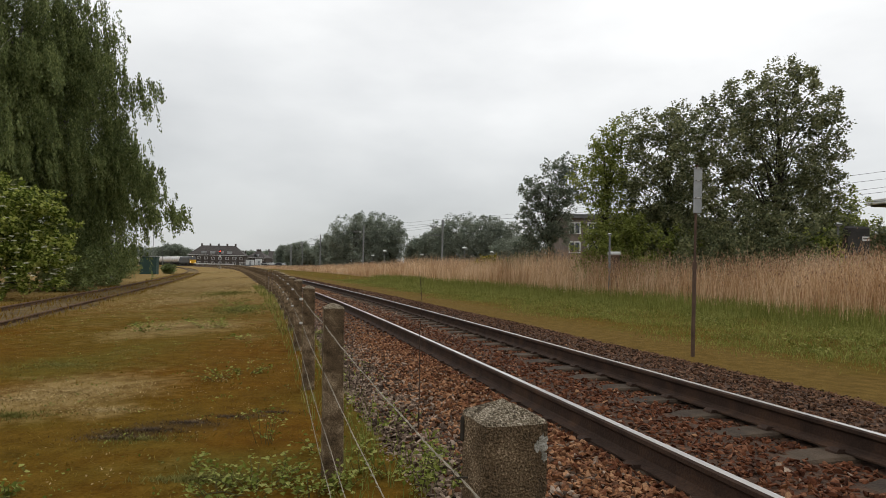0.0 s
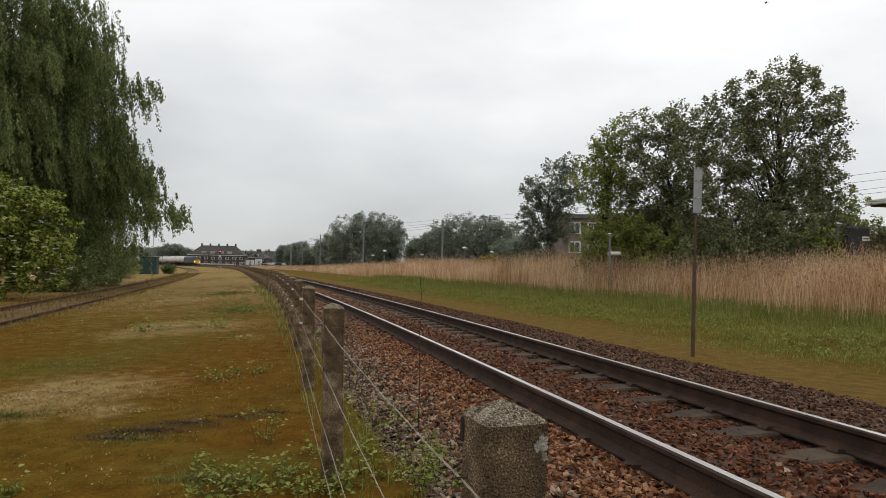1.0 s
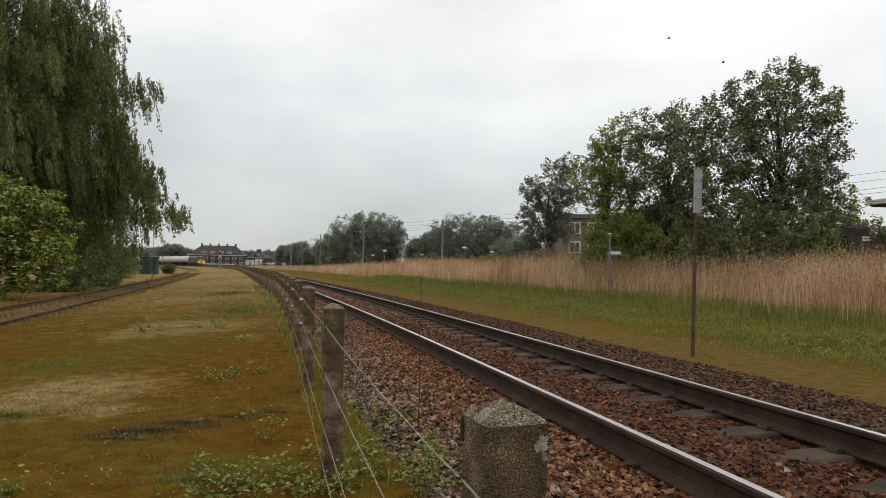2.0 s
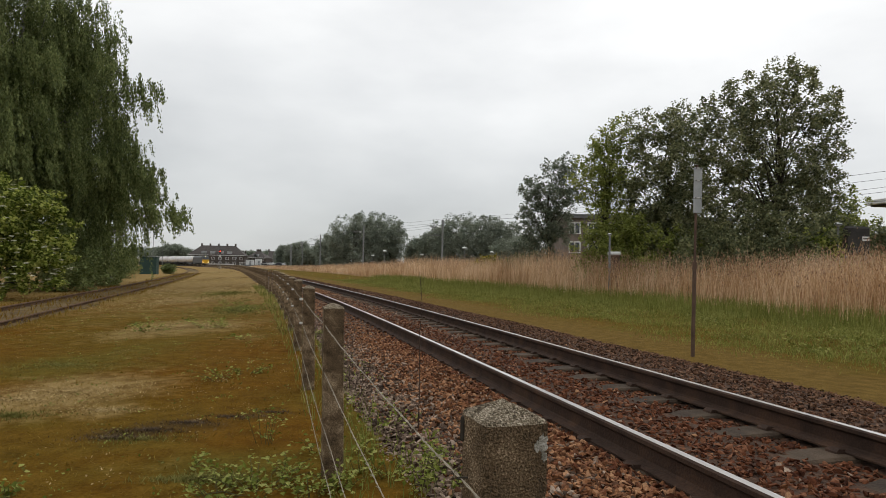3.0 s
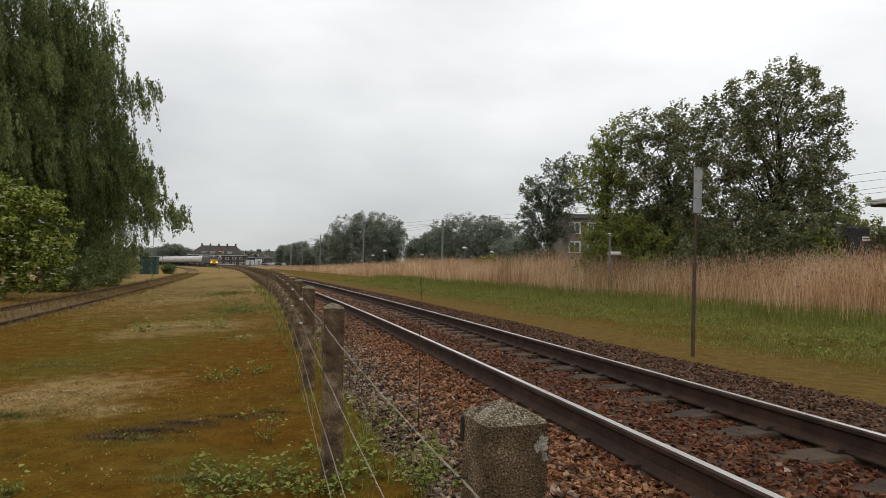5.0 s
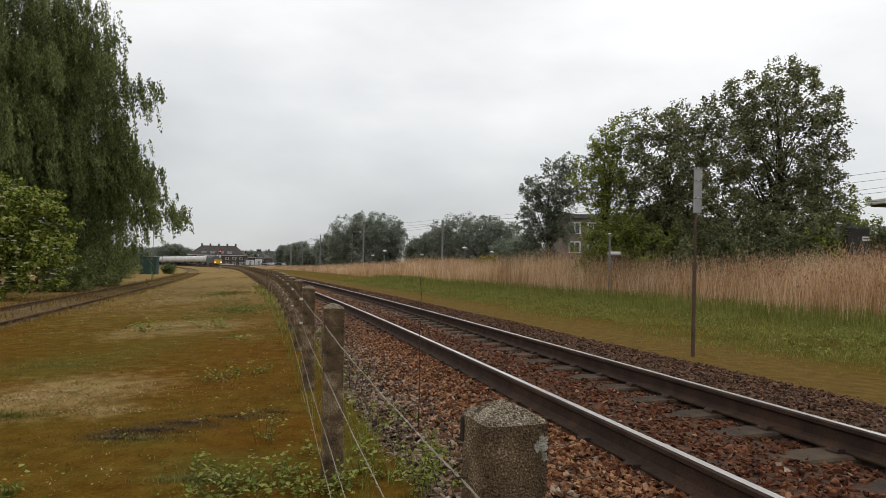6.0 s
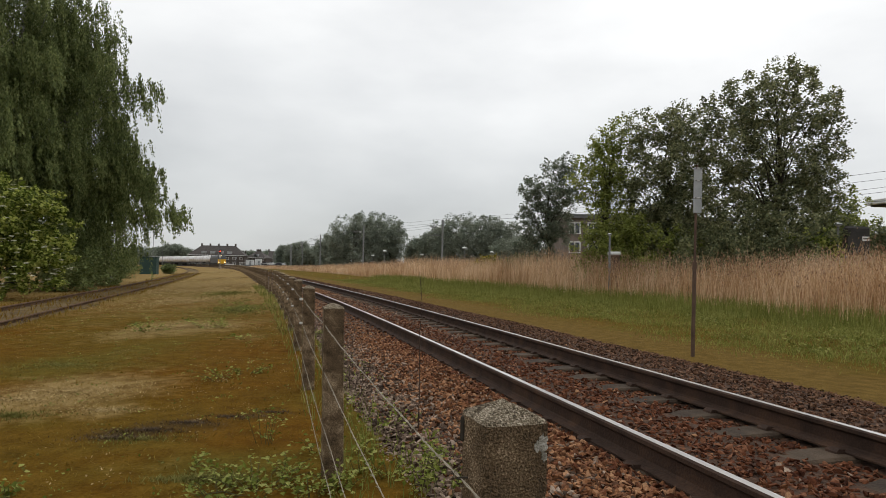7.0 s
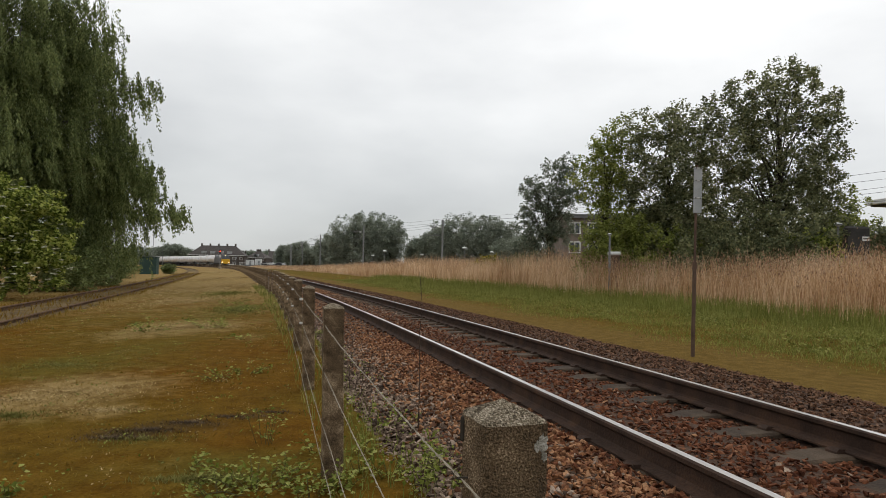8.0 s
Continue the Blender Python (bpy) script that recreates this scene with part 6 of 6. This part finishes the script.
def build_stones():
    rng = np.random.default_rng(9)
    kinds = [stone_shape(rng) for _ in range(14)]

    def turns(n):
        # any heading, lying mostly flat
        yaw, tx, ty = rng.uniform(0, math.pi, n), rng.normal(size=n) * 0.28, rng.normal(size=n) * 0.28
        q = np.stack([np.cos(yaw), tx, ty, np.sin(yaw)], 1)
        q /= np.linalg.norm(q, axis=1)[:, None]
        w, x, y, z = q.T
        return np.stack([1 - 2 * (y * y + z * z), 2 * (x * y - z * w), 2 * (x * z + y * w), 2 * (x * y + z * w), 1 - 2 * (x * x + z * z), 2 * (y * z - x * w),
                         2 * (x * z - y * w), 2 * (y * z + x * w), 1 - 2 * (x * x + y * y)], 1).reshape(-1, 3, 3)

    def spread(n, s0, s1, power):
        s = s0 + (s1 - s0) * rng.random(n) ** power
        o = rng.uniform(-2.3, 3.3, n)
        rail = np.abs(np.abs(o) - 0.7535) < 0.10
        phase = np.abs((s + 5.03 + 0.3) % 0.6 - 0.3)
        bare = (phase < 0.095) & (((o > 0.22) & (o < 0.66) & (rng.random(n) < 0.85)) | ((np.abs(o + 1.02) < 0.14) & (rng.random(n) < 0.6)))
        thin = (o < -1.9) & (rng.random(n) < 0.6) | (o > 2.9) & (rng.random(n) < 0.5)
        keep = ~(rail | bare | thin)
        return s[keep], o[keep]

    def joined(name, s, o, stain, lo, hi, lift, label):
        x, y = along(s, o)
        size = rng.uniform(lo, hi, len(s))
        z = bed_z(o) + rng.uniform(-0.006, lift, len(s)) + 0.02 * rng.random(len(s)) * ((o < -0.9) & (s < 11))
        turn, at = turns(len(s)), np.stack([x, y, z], 1)
        pick, vs, fs, base = rng.integers(0, len(kinds), len(s)), [], [], 0
        for k, (kv, kf) in enumerate(kinds):
            i = np.nonzero(pick == k)[0]
            vs.append((np.einsum("nij,kj->nki", turn[i], kv) * size[i][:, None, None] + at[i][:, None, :]).reshape(-1, 3))
            fs.append((np.arange(len(i))[:, None, None] * len(kv) + kf[None]).reshape(-1, 3) + base)
            base += len(i) * len(kv)
        ob = put(name, raw_mesh(name, np.concatenate(vs), np.concatenate(fs)), M[stain], ballast, label)
        ob["kind"] = "stuff"

    s0, o0 = spread(34000, -9, 1.4, 0.75)
    s, o = spread(66000, 1.4, 26, 1.65)
    s, o = np.concatenate([s0, s]), np.concatenate([o0, o])
    # the shoulder beside the camera is heaped more thickly
    s1, o1 = -4 + 14.4 * rng.random(21000), rng.uniform(-2.15, -0.88, 21000)
    s, o = np.concatenate([s, s1]), np.concatenate([o, o1])
    wander = o + rng.normal(size=len(o)) * np.where(rng.random(len(o)) < 0.2, 0.9, 0.18)
    # haze painted in: further along, stones between the rails take paler tones
    hazed = (np.abs(wander) < 0.95) & (s + rng.normal(size=len(s)) * 5 > 15)
    wander = np.where(hazed, np.where(rng.random(len(s)) < 0.5, -1.2, -1.8), wander)
    for stain, pick, label in (("stone_grey", wander < -1.62, "grey crushed stones at the edge of the shoulder"), ("stone_tan", (wander >= -1.62) & (wander < -0.95), "tan crushed stones of the shoulder"), ("stone_rust", (wander >= -0.95) & (wander < 0.9), "rust-stained crushed stones between the rails"),
                               ("stone_dark", wander >= 0.9, "dark brown crushed stones of the far shoulder")):
        joined("loose_stones", s[pick], o[pick], stain, 0.012, 0.030, 0.014, label)
    s, o = spread(15000, 26, 70, 1.4)
    # tan instead of rust between the rails, a lighter colour for distance haze
    for stain, pick in (("stone_grey", o < -0.95), ("stone_tan", (o >= -0.95) & (o < 0.9)), ("stone_dark", o >= 0.9)):
        joined("far_stones", s[pick], o[pick], stain, 0.03, 0.05, 0.010, "crushed stones further along the line")
    # the nearest stones, each by itself
    meshes = []
    for k in kinds:
        me = raw_mesh("stone", k[0] * 0.026, k[1])
        me.materials.append(M["stone_piece"])
        meshes.append(me)
    s = rng.uniform(2.2, 5.0, 300)
    o = rng.uniform(-1.6, -0.9, 300)
    for i in range(300):
        x, y = along(s[i], o[i])
        st = new("stone", meshes[i % 14])
        st.parent = ballast
        st.matrix_basis = pose(float(x), float(y), float(bed_z(o[i])) + 0.016, float(rng.normal() * 18), float(rng.normal() * 18), float(rng.uniform(0, 360)))


build_stones()


# ---- what moves ----
def rail_pose(s):
    x, y = along(s)
    return pose(float(x), float(y), RAIL_Z, 0, 0, heading(s) + 180)


def motions():
    # front of the locomotive: metres along the track, second by second
    run = [(0.0, 291.2), (1.0, 282.7), (2.0, 273.9), (3.0, 264.8), (4.0, 255.5), (5.0, 245.9), (6.0, 236.1), (7.0, 226.1), (8.0, 215.7)]
    walk(locomotive, [(t, rail_pose(s + 10.6)) for t, s in run])
    for i, w in enumerate(wagons):
        walk(w, [(t, rail_pose(s + 21.3 + 7.8 + 15.6 * i)) for t, s in run])
    for t in bpy.data.objects:
        kind = t.name.split(".")[0]
        if kind == "crown" and t.parent.name.split(".")[0] in ("tall_tree", "broadleaf_tree", "light_tree", "willow_tree", "weeping_birch", "young_birch"):
            ph = t.parent.location.x * 0.7
            walk(t, [(0.5 * i, pose(0, 0, 0, 0.12 * math.sin(1.1 * i + ph), 0.28 * math.sin(0.83 * i + ph), 0)) for i in range(17)])
    flights = [[(0.0, 27.7, 33.0, 15.1), (0.4, 24.92, 36.0, 16.57), (0.6, 23.53, 37.5, 17.3), (1.0, 20.82, 41.0, 18.96), (1.4, 18.0, 44.0, 21.6), (3.0, 4.0, 55.0, 31.0), (8.0, -44.0, 95.0, 58.0)],
               [(0.0, 45.2, 37.0, 12.6), (1.2, 27.35, 40.0, 13.76), (1.3, 25.86, 40.3, 13.9), (1.6, 21.4, 41.2, 14.7), (2.5, 6.5, 44.0, 21.0), (8.0, -80.0, 66.0, 60.0)],
               [(0.0, 50.0, 39.0, 12.4), (1.4, 27.68, 40.0, 13.76), (1.6, 24.7, 40.0, 14.18), (2.8, 0.42, 40.0, 17.52), (3.0, -4.0, 40.0, 19.8), (4.0, -27.0, 42.0, 30.0), (8.0, -100.0, 50.0, 60.0)]]
    for k, ((b, wings), way) in enumerate(zip(birds, flights)):
        walk(b, [(t, pose(x, y, z, 8, 0, 72)) for t, x, y, z in way])
        for side, wing in zip((-1, 1), wings):
            walk(wing, [(0.1 * i, pose(0, 0, 0, 0, side * (-28 * math.sin(i * 1.9 + k)), 0)) for i in range(81)])


motions()
